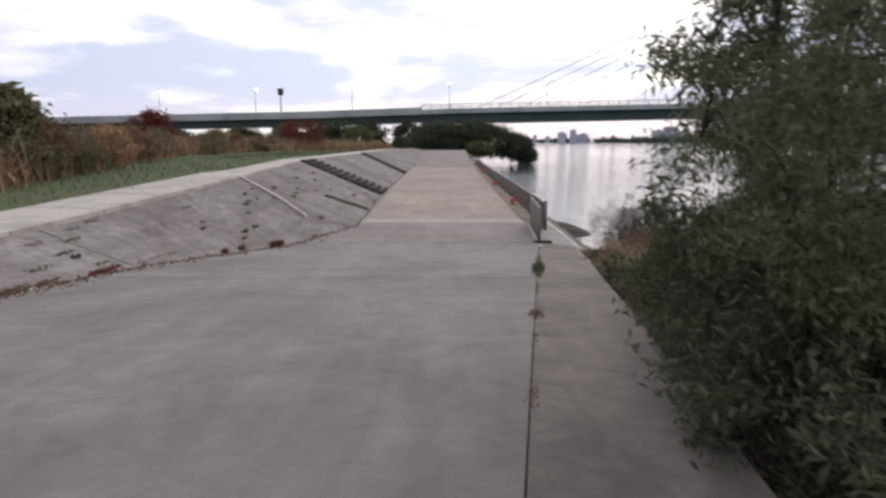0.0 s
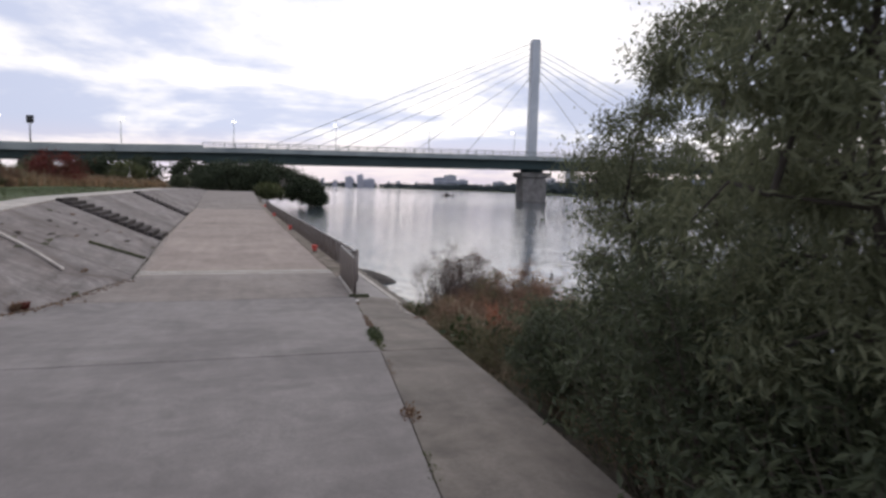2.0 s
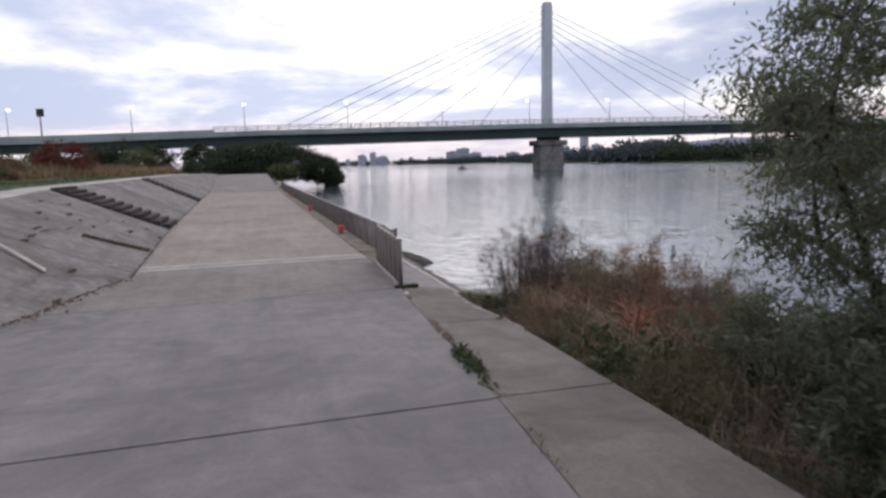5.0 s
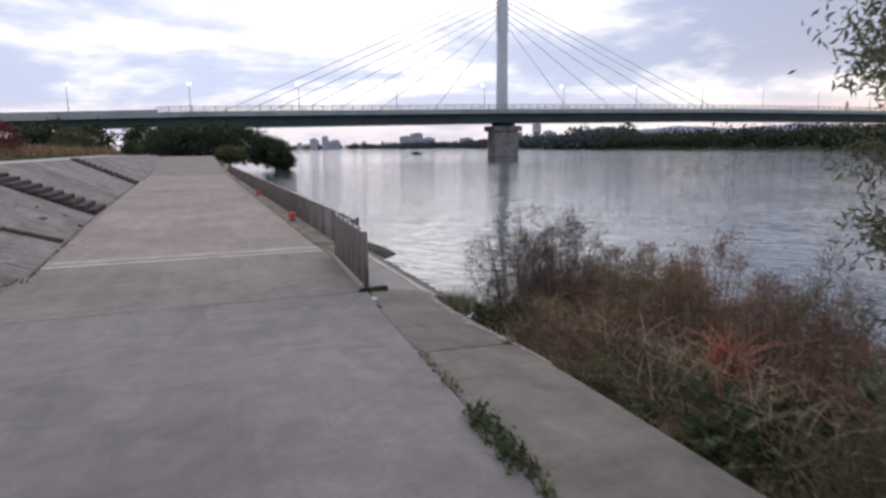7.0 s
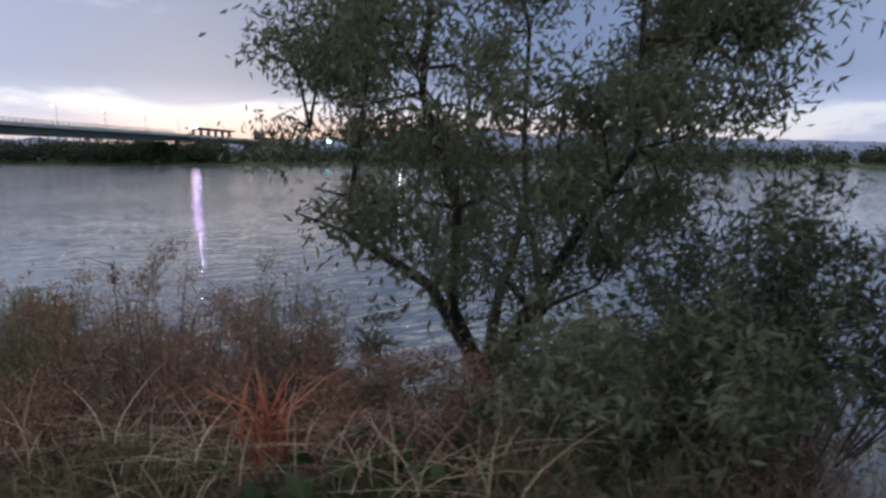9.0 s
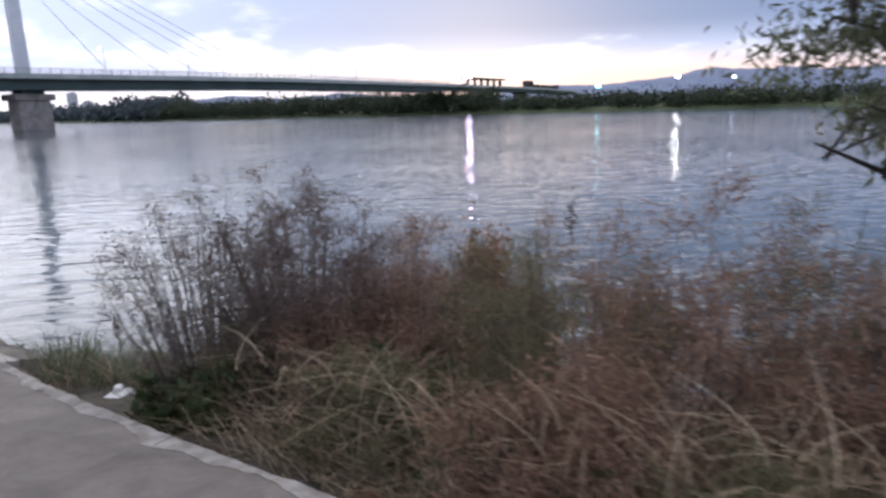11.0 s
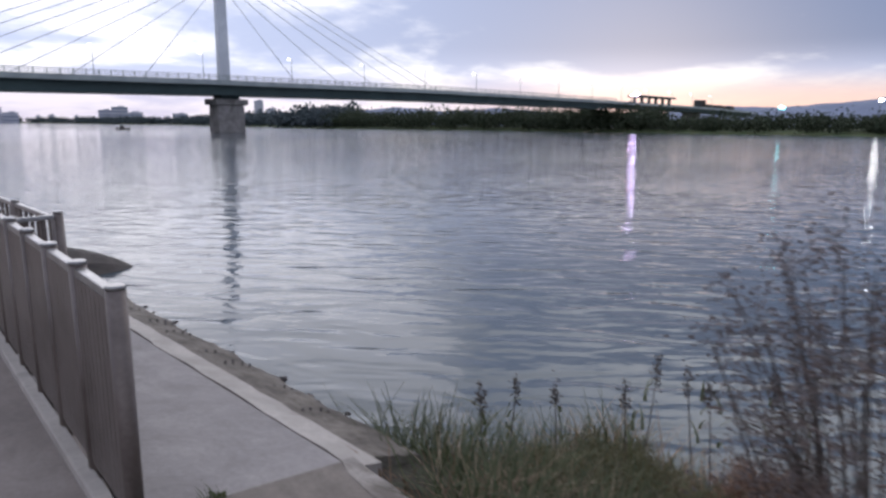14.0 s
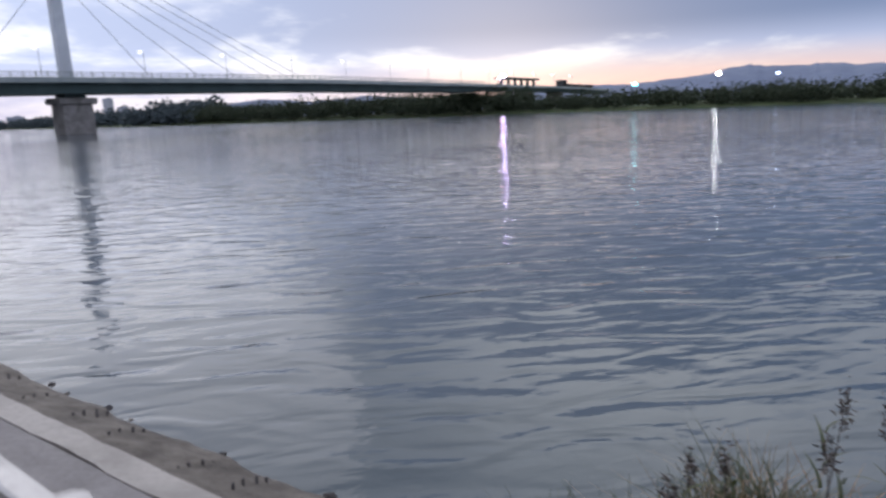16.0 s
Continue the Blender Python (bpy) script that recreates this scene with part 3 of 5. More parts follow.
for x in (-60, -160, 400, 460):
    part("pier", box(bmesh.new(), (x, BY, (deck_z(x) - 3.6 + -2) / 2), (4.5, 12, deck_z(x) - 3.4 + 2), 0, 0.3), PIER, bridge)
for i, (xl, xr) in enumerate(((5, 205), (12, 196.5), (20, 185), (29.5, 170), (41, 152.5), (56, 132), (76.5, None))):
    zt = 57.0 - 2.0 * i
    for x in (xl, xr):
        if x is None:
            continue
        zt2 = zt if x < PX else zt - 1.6
        sd = -1 if x < PX else 1
        part("cable", tube(bmesh.new(), (PX + sd * 1.3, BY, zt2), (x, BY, deck_z(x)), 0.115, n=6), PYLON, bridge)

sg = thing("road_sign", "dark rectangular road sign on a pole, seen from behind", "road sign", (-58, BY - 8.8, deck_z(-58)))
part("pole", tube(bmesh.new(), (0, 0, 0), (0, 0, 8.0), 0.2, 0.16, 8), ROAD, sg)
part("panel", box(bmesh.new(), (0, 0.2, 7.4), (1.9, 0.12, 2.2), 0, 0.03), ROAD, sg)


def street_lamp(x):
    s = tagged(thing("street_lamp", "slim grey lamp post with a lit white lamp on the bridge", "street lamp", (x, BY - 8.8, deck_z(x)), group="bridge lamps"))
    part("pole", tube(bmesh.new(), (0, 0, 0), (0, 0, 8.2), 0.13, 0.08, 8), RAILING, s)
    part("arm", tube(bmesh.new(), (0, 0, 8.15), (0, 1.6, 8.5), 0.06, 0.05, 6), RAILING, s)
    bm = box(bmesh.new(), (0, 1.9, 8.5), (0.34, 0.75, 0.2), 0, 0.05)
    head = part("lamp_head", bm, RAILING, s)
    bm = bmesh.new()
    bmesh.ops.create_uvsphere(bm, u_segments=10, v_segments=6, radius=0.55, matrix=Matrix.Translation((0, 1.7, 8.35)) @ Matrix.Diagonal((1, 1.2, 0.7, 1)))
    part("lamp", bm, LAMP_WHITE, head, "glowing white lamp")
    return s
for k in range(19):
    street_lamp(-98 + 31.7 * k)

# ---- plants ----
WILLOW = leafy("willow_leaf", (0.104, 0.112, 0.066), (0.160, 0.172, 0.100), (0.235, 0.245, 0.16), 0.7, 0.42)
WEEDRUST = leafy("bank_weed", (0.16, 0.090, 0.065), (0.275, 0.162, 0.112), (0.44, 0.30, 0.205), 0.85, 0.32)
WEEDOLIVE = leafy("bank_olive", (0.105, 0.100, 0.052), (0.165, 0.152, 0.080), (0.27, 0.238, 0.140), 0.8, 0.35)
DARKLEAF = leafy("dark_leaf", (0.052, 0.062, 0.037), (0.086, 0.102, 0.056), (0.125, 0.138, 0.080), 0.6, 0.28)
FARLEAF = leafy("far_leaf", (0.034, 0.046, 0.026), (0.052, 0.066, 0.036), (0.075, 0.086, 0.048), 0.8, 0.1)
# far leaf colour paled and blued to carry the haze over the distance
HAZELEAF = leafy("haze_tinted_leaf", (0.072, 0.093, 0.099), (0.096, 0.115, 0.122), (0.115, 0.134, 0.141), 0.9, 0.1)
RUSTLEAF = leafy("rusty_leaf", (0.13, 0.076, 0.05), (0.20, 0.122, 0.078), (0.26, 0.172, 0.11), 0.75, 0.25)
MAUVE = leafy("dry_seed_head", (0.12, 0.098, 0.094), (0.165, 0.135, 0.128), (0.21, 0.175, 0.165), 0.85, 0.2)
OLIVE = leafy("olive_leaf", (0.062, 0.075, 0.031), (0.109, 0.124, 0.049), (0.163, 0.163, 0.078), 0.6, 0.25)
STAIN = leafy("dark_moss", (0.05, 0.042, 0.036), (0.08, 0.066, 0.055), (0.11, 0.09, 0.075), 0.9, 0.1)
STRAW = leafy("straw", (0.211, 0.154, 0.097), (0.356, 0.268, 0.179), (0.551, 0.438, 0.308), 0.8, 0.2)
TANGRASS = leafy("tan_reed", (0.235, 0.133, 0.074), (0.412, 0.245, 0.138), (0.587, 0.392, 0.235), 0.8, 0.2)
BROWNGRASS = leafy("brown_stalk", (0.13, 0.085, 0.058), (0.20, 0.132, 0.088), (0.30, 0.21, 0.145), 0.85, 0.2)
BANKGREEN = leafy("bank_green", (0.055, 0.068, 0.034), (0.085, 0.10, 0.048), (0.13, 0.14, 0.07), 0.7, 0.3)
GREENGRASS = leafy("green_grass", (0.035, 0.05, 0.018), (0.058, 0.078, 0.03), (0.095, 0.11, 0.05), 0.6, 0.3)
REDLEAF = leafy("red_leaf", (0.10, 0.020, 0.018), (0.17, 0.035, 0.028), (0.24, 0.07, 0.045), 0.6, 0.25)
ORANGE = leafy("orange_blade", (0.24, 0.07, 0.035), (0.36, 0.11, 0.055), (0.46, 0.19, 0.10), 0.6, 0.3)
DRYLEAF = leafy("dry_shrub_leaf", (0.125, 0.088, 0.074), (0.18, 0.13, 0.11), (0.235, 0.18, 0.155), 0.8, 0.2)
TWIG = two_scale("dry_twig", (0.085, 0.065, 0.056), (0.145, 0.115, 0.098), (0.07, 0.055, 0.047), 40.0, 3.0, 0.9, 0.3, 0.002)


def unit(a):
    return a / np.maximum(np.linalg.norm(a, axis=1, keepdims=True), 1e-6)


def leaves(name, rng, pts, size, thin, mat, parent=None, droop=0.5, out_of=None):
    """One mesh of pointed leaves, each bent along its rib, at the points."""
    n = len(pts)
    d = rng.normal(size=(n, 3))
    if out_of is not None:
        d = unit(d) + 0.8 * unit(pts - np.array(out_of))
    d[:, 2] -= droop
    d = unit(d)
    s = unit(np.cross(d, rng.normal(size=(n, 3))))
    nn = np.cross(s, d)
    ln = (size * rng.uniform(0.6, 1.35, n))[:, None]
    w = ln * thin * rng.uniform(0.7, 1.3, n)[:, None]
    mid = pts + d * ln * 0.45 + nn * ln * 0.10
    v = np.stack([pts, mid - s * w, pts + d * ln, mid + s * w], 1).reshape(-1, 3)
    f = np.arange(4 * n).reshape(n, 4)
    return raw(name, v.tolist(), f.tolist(), mat, parent)


def blades(name, rng, base, height, lean, width, mat, parent=None, segs=3):
    """One mesh of arching tapered grass blades."""
    n = len(base)
    a = rng.uniform(0, math.tau, n)
    side = np.stack([-np.sin(a), np.cos(a), np.zeros(n)], 1)
    over = np.stack([np.cos(a), np.sin(a), np.zeros(n)], 1)
    h = np.asarray(height) * rng.uniform(0.65, 1.2, n)
    ln = np.asarray(lean) * rng.uniform(0.3, 1.5, n) * h
    rows = []
    for k in range(segs + 1):
        u = k / segs
        c = base + np.stack([np.zeros(n), np.zeros(n), h * (u - 0.25 * u * u * np.minimum(ln / np.maximum(h, 0.01), 1.5))], 1) + over * (ln * u * u)[:, None]
        w = width * (1 - u) ** 0.7 * 0.5 + 0.0006
        rows.append(c - side * w)
        rows.append(c + side * w)
    v = np.stack(rows, 1).reshape(-1, 3)
    m = 2 * (segs + 1)
    o = np.arange(n)[:, None] * m
    f = np.concatenate([o + np.array([2 * k, 2 * k + 1, 2 * k + 3, 2 * k + 2]) for k in range(segs)])
    return raw(name, v.tolist(), f.tolist(), mat, parent)


def sticks(name, segs, mat, parent=None, n=4):
    """One mesh of thin tapered twigs from (a, b, r1, r2) rows."""
    v, f = [], []
    for a, b, r1, r2 in segs:
        a, b = Vector(a), Vector(b)
        d = (b - a).normalized()
        s = d.orthogonal().normalized()
        t = d.cross(s)
        o = len(v)
        for p, r in ((a, r1), (b, r2)):
            for k in range(n):
                v.append(p + (s * math.cos(k * math.tau / n) + t * math.sin(k * math.tau / n)) * r)
        for k in range(n):
            f.append((o + k, o + (k + 1) % n, o + n + (k + 1) % n, o + n + k))
    return raw(name, v, f, mat, parent, True)


def bank_z(x, y):
    """Level of the soil on the bank."""
    ex, ez = apron_edge(y) if y < 0 else (1.2, -0.3)
    k = min(1.0, max(0.0, (x - ex) / max(0.3, 3.0 - ex)))
    return ez - 0.2 + (WATER_Z + 0.15 - ez + 0.2) * k


def shrub(name, label, x, y, r, h, mat, seed, n=2200, size=0.05, thin=0.22, stems=26, heads=None, droop=0.0, low=0.12, cat="shrub", lean=(0, 0), group="bank shrubs", z=None):
    """Many thin stems that fan out of one foot, twigs, leaves along them, dry heads on the tips."""
    rng = np.random.RandomState(seed)
    z = bank_z(x, y) if z is None else z
    s = thing(name, label, cat, (x, y, z), group=group)
    segs, pts, tips = [], [], []
    for i in range(stems):
        a, q = rng.uniform(0, math.tau), math.sqrt(rng.uniform(0.02, 1))
        tip = np.array([math.cos(a) * r * q + lean[0], math.sin(a) * r * q + lean[1], h * (1.05 - 0.35 * q * q) * rng.uniform(0.75, 1.05)])
        foot = np.array([math.cos(a) * r * 0.25 * q, math.sin(a) * r * 0.25 * q, -0.05])
        mid = foot * 0.4 + tip * 0.6 + np.array([0, 0, 0.08 * h]) + rng.normal(size=3) * 0.04 * r
        segs += [(foot, mid, 0.0065, 0.0045), (mid, tip, 0.0045, 0.002)]
        tips.append(tip)
        for k in range(4):
            u = rng.uniform(0.3, 1.0)
            b = foot + (tip - foot) * u
            e = b + unit(rng.normal(size=(1, 3)) * [1, 1, 0.5] + [[0, 0, 0.5]])[0] * r * rng.uniform(0.15, 0.38)
            segs.append((b, e, 0.003, 0.0013))
            tips.append(e)
            for _ in range(max(1, n // (stems * 4))):
                v = rng.uniform(0.1, 1.05)
                pts.append(b + (e - b) * v + rng.normal(size=3) * 0.055 * r)
    sticks("stem", segs, TWIG, s, 3)["kind"] = "stuff"
    pts = np.array(pts)
    pts = pts[pts[:, 2] > low * h]
    leaves("foliage", rng, pts, size, thin, mat, s, droop)["kind"] = "stuff"
    if heads is not None:
        hp = np.concatenate([t + rng.normal(size=(26, 3)) * [0.045, 0.045, 0.035] for t in tips])
        leaves("seed_head", rng, hp, 0.021, 0.22, heads, s, 0.1)["kind"] = "stuff"
    return s


def tree(name, label, x, y, z, h, r, mat, seed, n_leaf, size, thin=0.16, trunk=0.11, forks=4, crown_low=0.28, droop=0.6, clumps=60, twigs=True, group="", spread=0.32, stretch=(1, 1, 1), taper=0.35, lean=(0.0, 0.0)):
    """A forked trunk, limbs and a crown of many leaf clumps with gaps."""
    rng = np.random.RandomState(seed)
    t = thing(name, label, "tree", (x, y, z), group=group)
    segs, ends = [], []
    fork = np.array([rng.normal() * 0.05, rng.normal() * 0.05, h * 0.14])
    segs.append((np.zeros(3) - [0, 0, 0.4], fork, trunk * 1.25, trunk))
    for i in range(forks):
        a = math.tau * i / forks + rng.uniform(-0.4, 0.4)
        up_ = rng.uniform(0.55, 1.0)
        prev, rad = fork, trunk * 0.72
        d = unit(np.array([[math.cos(a) * 0.6, math.sin(a) * 0.6, up_]]))[0]
        for k in range(5):
            nxt = prev + d * h * 0.125 * rng.uniform(0.8, 1.2)
            rr = math.hypot(nxt[0], nxt[1]) / (0.62 * r)
            nxt = nxt / [max(1, rr), max(1, rr), 1]
            segs.append((prev, nxt, rad, rad * 0.72))
            ends.append(nxt)
            for q in range(2 if k < 4 else 0):
                b = unit(d[None] * 0.6 + rng.normal(size=(1, 3)) * [0.9, 0.9, 0.5])[0]
                e = nxt + b * r * rng.uniform(0.15, 0.32)
                segs.append((nxt, e, rad * 0.4, rad * 0.14))
                ends.append(e)
            prev, rad = nxt, rad * 0.72
            d = unit((d + rng.normal(size=3) * 0.25 + [0, 0, 0.12])[None])[0]
    tip = np.array([lean[0], lean[1], 0.0]) / h
    segs = [(a + tip * max(a[2], 0), c + tip * max(c[2], 0), r1, r2) for a, c, r1, r2 in segs]
    ends = [e + tip * max(e[2], 0) for e in ends]
    cl = []
    while len(cl) < clumps:
        p = unit(rng.normal(size=(1, 3)))[0] * rng.uniform(0.35, 1.0) ** 0.5
        zc = h * (crown_low + (1 - crown_low) * (p[2] * 0.5 + 0.5))
        k = 1.0 - taper * max(0.0, p[2]) ** 1.3
        cl.append(np.array([p[0] * r * k * stretch[0] + lean[0] * zc / h, p[1] * r * k * stretch[1] + lean[1] * zc / h, zc]))
    cl = np.array(cl)
    ends = np.array(ends)
    for c in cl:
        j = np.argmin(((ends - c) ** 2).sum(1))
        m = (ends[j] + c) / 2 + [0, 0, 0.1]
        segs += [(ends[j], m, trunk * 0.16, trunk * 0.1), (m, c, trunk * 0.1, trunk * 0.05)]
    sticks("trunk", segs, BARK, t, 7 if trunk > 0.08 and twigs else 5)
    per = n_leaf // clumps
    pts = np.concatenate([c + rng.normal(size=(per, 3)) * [spread * r * rng.uniform(0.5, 1.1)] * [1, 1, 0.7] * 0.55 for c in cl])
    leaves("crown", rng, pts, size, thin, mat, t, droop)
    return t


tree("willow_tree", "dark riverside willow with narrow drooping leaves at the water's edge", 3.5, -7.0, -0.95, 6.9, 2.0, WILLOW, 11, 60000, 0.088, 0.13, 0.10, 5, 0.21, 0.7, 130, spread=0.21, taper=0.72, lean=(0.55, -0.5))
tree("willow_tree", "low dark willow that overhangs the concrete apron", 0.06, -13.2, 0.55, 4.4, 1.25, WILLOW, 23, 62000, 0.06, 0.115, 0.08, 4, 0.09, 0.8, 120, spread=0.2, taper=0.72)
shrub("willow_bush", "pale green young willow shoots beside the tree", 2.1, -6.3, 0.7, 1.6, WILLOW, 51, 4200, 0.085, 0.14, 22, low=0.3, droop=0.3)

# dark bushes that overhang the apron
for i, (y, o, r, h) in enumerate(((-16.0, 1.0, 1.0, 1.2), (-14.6, 0.8, 0.95, 1.25), (-13.2, 0.35, 0.95, 1.2), (-12.2, 1.2, 1.1, 1.6), (-12.3, 0.35, 0.95, 1.75), (-11.3, 0.5, 0.95, 1.5), (-10.3, 1.2, 1.0, 1.35), (-9.7, 0.5, 0.75, 0.95), (-8.9, 1.9, 1.0, 1.3), (-8.0, 1.3, 0.8, 0.9))):
    shrub("bush", "dense dark green bush hanging over the concrete edge", apron_edge(y)[0] + o + 0.12, y, r, h, (WILLOW, DARKLEAF, DARKLEAF)[i % 3], 100 + i, 9000, 0.066, 0.15, 44, droop=0.2, low=0.04, group="dark bushes", z=apron_edge(y)[1] - 0.3)
# rusty and olive weeds further on
# (y, distance from the edge, radius, level of the top)
spots = [(-7.7, 0.6, 0.55, 0.85, OLIVE), (-7.0, 1.35, 0.65, 0.95, RUSTLEAF), (-6.9, 0.55, 0.42, 0.62, OLIVE), (-6.0, 1.7, 0.7, 1.15, RUSTLEAF), (-5.7, 0.55, 0.5, 0.65, OLIVE), (-5.3, 1.5, 0.75, 1.2, RUSTLEAF), (-5.6, 2.4, 0.6, 1.1, OLIVE),
         (-4.9, 0.65, 0.55, 0.75, RUSTLEAF), (-4.5, 1.5, 0.75, 1.05, OLIVE), (-4.4, 2.3, 0.75, 1.0, RUSTLEAF), (-3.8, 0.7, 0.5, 0.5, OLIVE), (-3.7, 1.5, 0.7, 0.95, RUSTLEAF), (-3.5, 2.2, 0.7, 0.85, OLIVE), (-3.0, 1.3, 0.6, 0.75, RUSTLEAF), (-2.9, 2.1, 0.65, 0.95, RUSTLEAF), (-2.5, 1.05, 0.45, 0.5, OLIVE), (-8.3, 3.3, 0.9, 0.75, RUSTLEAF), (-7.5, 2.9, 0.8, 0.6, RUSTLEAF), (-7.1, 2.2, 0.6, 0.5, OLIVE), (-9.0, 3.4, 0.9, 0.6, OLIVE), (-7.9, 2.3, 0.7, 0.8, RUSTLEAF), (-8.6, 2.6, 0.8, 0.9, RUSTLEAF), (-0.9, 1.5, 0.4, -0.55, OLIVE), (-0.5, 1.9, 0.5, -0.75, OLIVE), (-1.2, 2.2, 0.5, -0.6, RUSTLEAF), (-0.2, 1.3, 0.35, -0.6, OLIVE), (-0.1, 2.2, 0.4, -0.9, OLIVE)]
for i, (y, o, r, top, mt) in enumerate(spots):
    x = apron_edge(y)[0] + o
    shrub("weed_bush", "tangled rusty brown autumn weeds" if mt is RUSTLEAF else "low olive green weeds on the bank", x, y, r, top - bank_z(x, y), WEEDRUST if mt is RUSTLEAF else WEEDOLIVE, 200 + i, 10500, 0.095, 0.03, 60, heads=WEEDRUST if mt is RUSTLEAF else None, low=0.02, droop=-0.35, group="bank weeds")
shrub("dry_shrub", "tall dry mauve-grey shrub with fluffy seed heads", 1.5, -2.0, 0.66, 1.28 - bank_z(1.5, -2.0), DRYLEAF, 301, 5200, 0.05, 0.045, 74, heads=MAUVE, low=0.25)
shrub("dry_shrub", "tall dry mauve-grey shrub with fluffy seed heads", 1.85, -2.6, 0.72, 1.28 - bank_z(1.85, -2.6), DRYLEAF, 302, 15000, 0.075, 0.05, 100, heads=MAUVE, low=0.2)
shrub("weed_bush", "leafy green weeds at the foot of the dry shrub", 1.2, -2.3, 0.45, 0.52, GREENGRASS, 303, 3000, 0.085, 0.34, 30, low=0.0, group="bank weeds")

for i, (y, o, r, top) in enumerate(((-3.3, 0.75, 0.42, 0.1), (-2.7, 0.8, 0.4, 0.12), (-4.3, 0.95, 0.45, 0.45), (-5.0, 0.7, 0.4, 0.5), (-3.7, 1.15, 0.5, 0.5), (-1.9, 0.75, 0.3, -0.1))):
    x = apron_edge(y)[0] + o
    shrub("green_weed", "low leafy green weed under the brown bank weeds", x, y, r, top - bank_z(x, y), BANKGREEN, 340 + i, 2600, 0.06, 0.16, 26, low=0.02, group="bank weeds")

# grass, sedge and straw of the bank
rng = np.random.RandomState(5)


def bank_points(rng, n, y0, y1, o0, o1):
    y = rng.uniform(y0, y1, n)
    x = np.array([(apron_edge(v)[0] if v < 0 else 1.42) for v in y]) + rng.uniform(o0, o1, n)
    keep = (np.hypot(x - 1.2, y + 1.3) > 0.3) & (np.hypot(x - 1.08, y + 1.8) > 0.36)
    x, y = x[keep], y[keep]
    return np.stack([x, y, [bank_z(a, b) - 0.02 for a, b in zip(x, y)]], 1)


sp = bank_points(rng, 7800, -8.5, -0.3, 0.22, 1.4)
sp = sp[(sp[:, 1] < -2.6) | (rng.uniform(size=len(sp)) < 0.12)]
tagged(blades("straw_grass", rng, sp, 0.36, 1.6, 0.007, STRAW, segs=5), "dry straw and fallen grass on the bank", "grass", kind="stuff")
sp = bank_points(rng, 1500, -7.6, -2.9, 0.35, 1.6)
sp[:, 2] += rng.uniform(0.1, 0.75, len(sp))
tagged(blades("tangled_straw", rng, sp, 0.26, 1.7, 0.007, STRAW, segs=5), "pale arching straw tangled in the bank weeds", "straw", kind="stuff")
tagged(blades("brown_grass", rng, bank_points(rng, 11000, -15.0, -2.3, 0.4, 2.5), 0.8, 0.8, 0.007, BROWNGRASS, segs=4), "brown autumn grass between the bank weeds", "grass", kind="stuff")
tagged(blades("bank_grass", rng, bank_points(rng, 6500, -15.0, 0.2, 0.3, 1.9), 0.42, 0.7, 0.009, BANKGREEN), "green grass between the bank weeds", "grass", kind="stuff")
p = bank_points(rng, 3000, -2.3, 0.5, 0.25, 2.4)
tagged(blades("sedge", rng, p, 0.5, 0.9, 0.014, BANKGREEN), "green and yellow sedge at the water's edge", "sedge", kind="stuff")
p = bank_points(rng, 900, -1.6, 0.6, 0.4, 2.5)
tagged(blades("dead_sedge", rng, p, 0.45, 0.8, 0.009, STRAW), "dead yellow sedge at the water's edge", "sedge", kind="stuff")
g = np.random.RandomState(12)
sx = thing("sedge_tuft", "upright green sedge tuft beside the apron's corner", "sedge", (1.72, 0.42, bank_z(1.72, 0.42)))
blades("blade", g, np.stack([g.normal(size=260) * 0.13, g.normal(size=260) * 0.2, np.zeros(260)], 1), 0.5, 0.6, 0.013, BANKGREEN, sx)["kind"] = "stuff"
rp = np.concatenate([np.stack([rng.uniform(1.9, 3.9, 1500), rng.uniform(-3.0, 0.3, 1500), np.full(1500, WATER_Z - 0.05)], 1)])
tagged(blades("shore_reeds", rng, rp, 0.62, 0.6, 0.013, TANGRASS), "brown reeds standing in the shallows", "reeds", kind="stuff")


lp = bank_points(rng, 5200, -8.0, 0.45, 0.02, 1.3)
lp[:, 2] += 0.03 + np.abs(rng.normal(size=len(lp))) * 0.05
tagged(leaves("bank_litter", rng, lp, 0.10, 0.12, BROWNGRASS, None, 0.0), "brown dead leaves and stalks lying on the bank", "litter", kind="stuff")
tagged(blades("brown_sedge", rng, bank_points(rng, 1700, -2.4, 0.5, 0.15, 1.8), 0.34, 1.1, 0.012, BROWNGRASS), "withered brown sedge near the apron's corner", "sedge", kind="stuff")


def reed(x, y, h, seed):
    """A tall dead reed with a plume and a few leaves."""
    g = np.random.RandomState(seed)
    s = thing("tall_reed", "single tall dark reed with a drooping plume", "reed", (x, y, bank_z(x, y)), group="tall reeds")
    top = Vector((0.06 * g.normal(), 0.06 * g.normal(), h))
    sticks("stalk", [((0, 0, -0.05), top * 0.6, 0.007, 0.005), (top * 0.6, top, 0.005, 0.003)], TWIG, s)
    leaves("plume", g, np.array(top) + g.normal(size=(70, 3)) * [0.014, 0.014, 0.06], 0.04, 0.16, TWIG, s, -0.1)["kind"] = "stuff"
    for q in (0.5, 0.62, 0.74, 0.85):
        blades("leaf", g, np.array([[0, 0, h * q]]), 0.2, 1.0, 0.024, OLIVE, s, 4)
    return s
for i, (x, y, h) in enumerate(((2.95, -4.2, 2.2), (2.75, -4.0, 1.8), (2.4, -3.6, 1.6), (3.45, -0.15, 0.95), (3.6, -0.5, 0.9), (3.3, -0.75, 1.0), (2.9, 0.2, 0.75), (3.1, -0.25, 0.85), (2.5, 0.35, 0.7), (3.75, -0.9, 0.95), (2.2, 0.3, 0.62), (3.55, -1.2, 0.9))):
    reed(x, y, h, 400 + i)

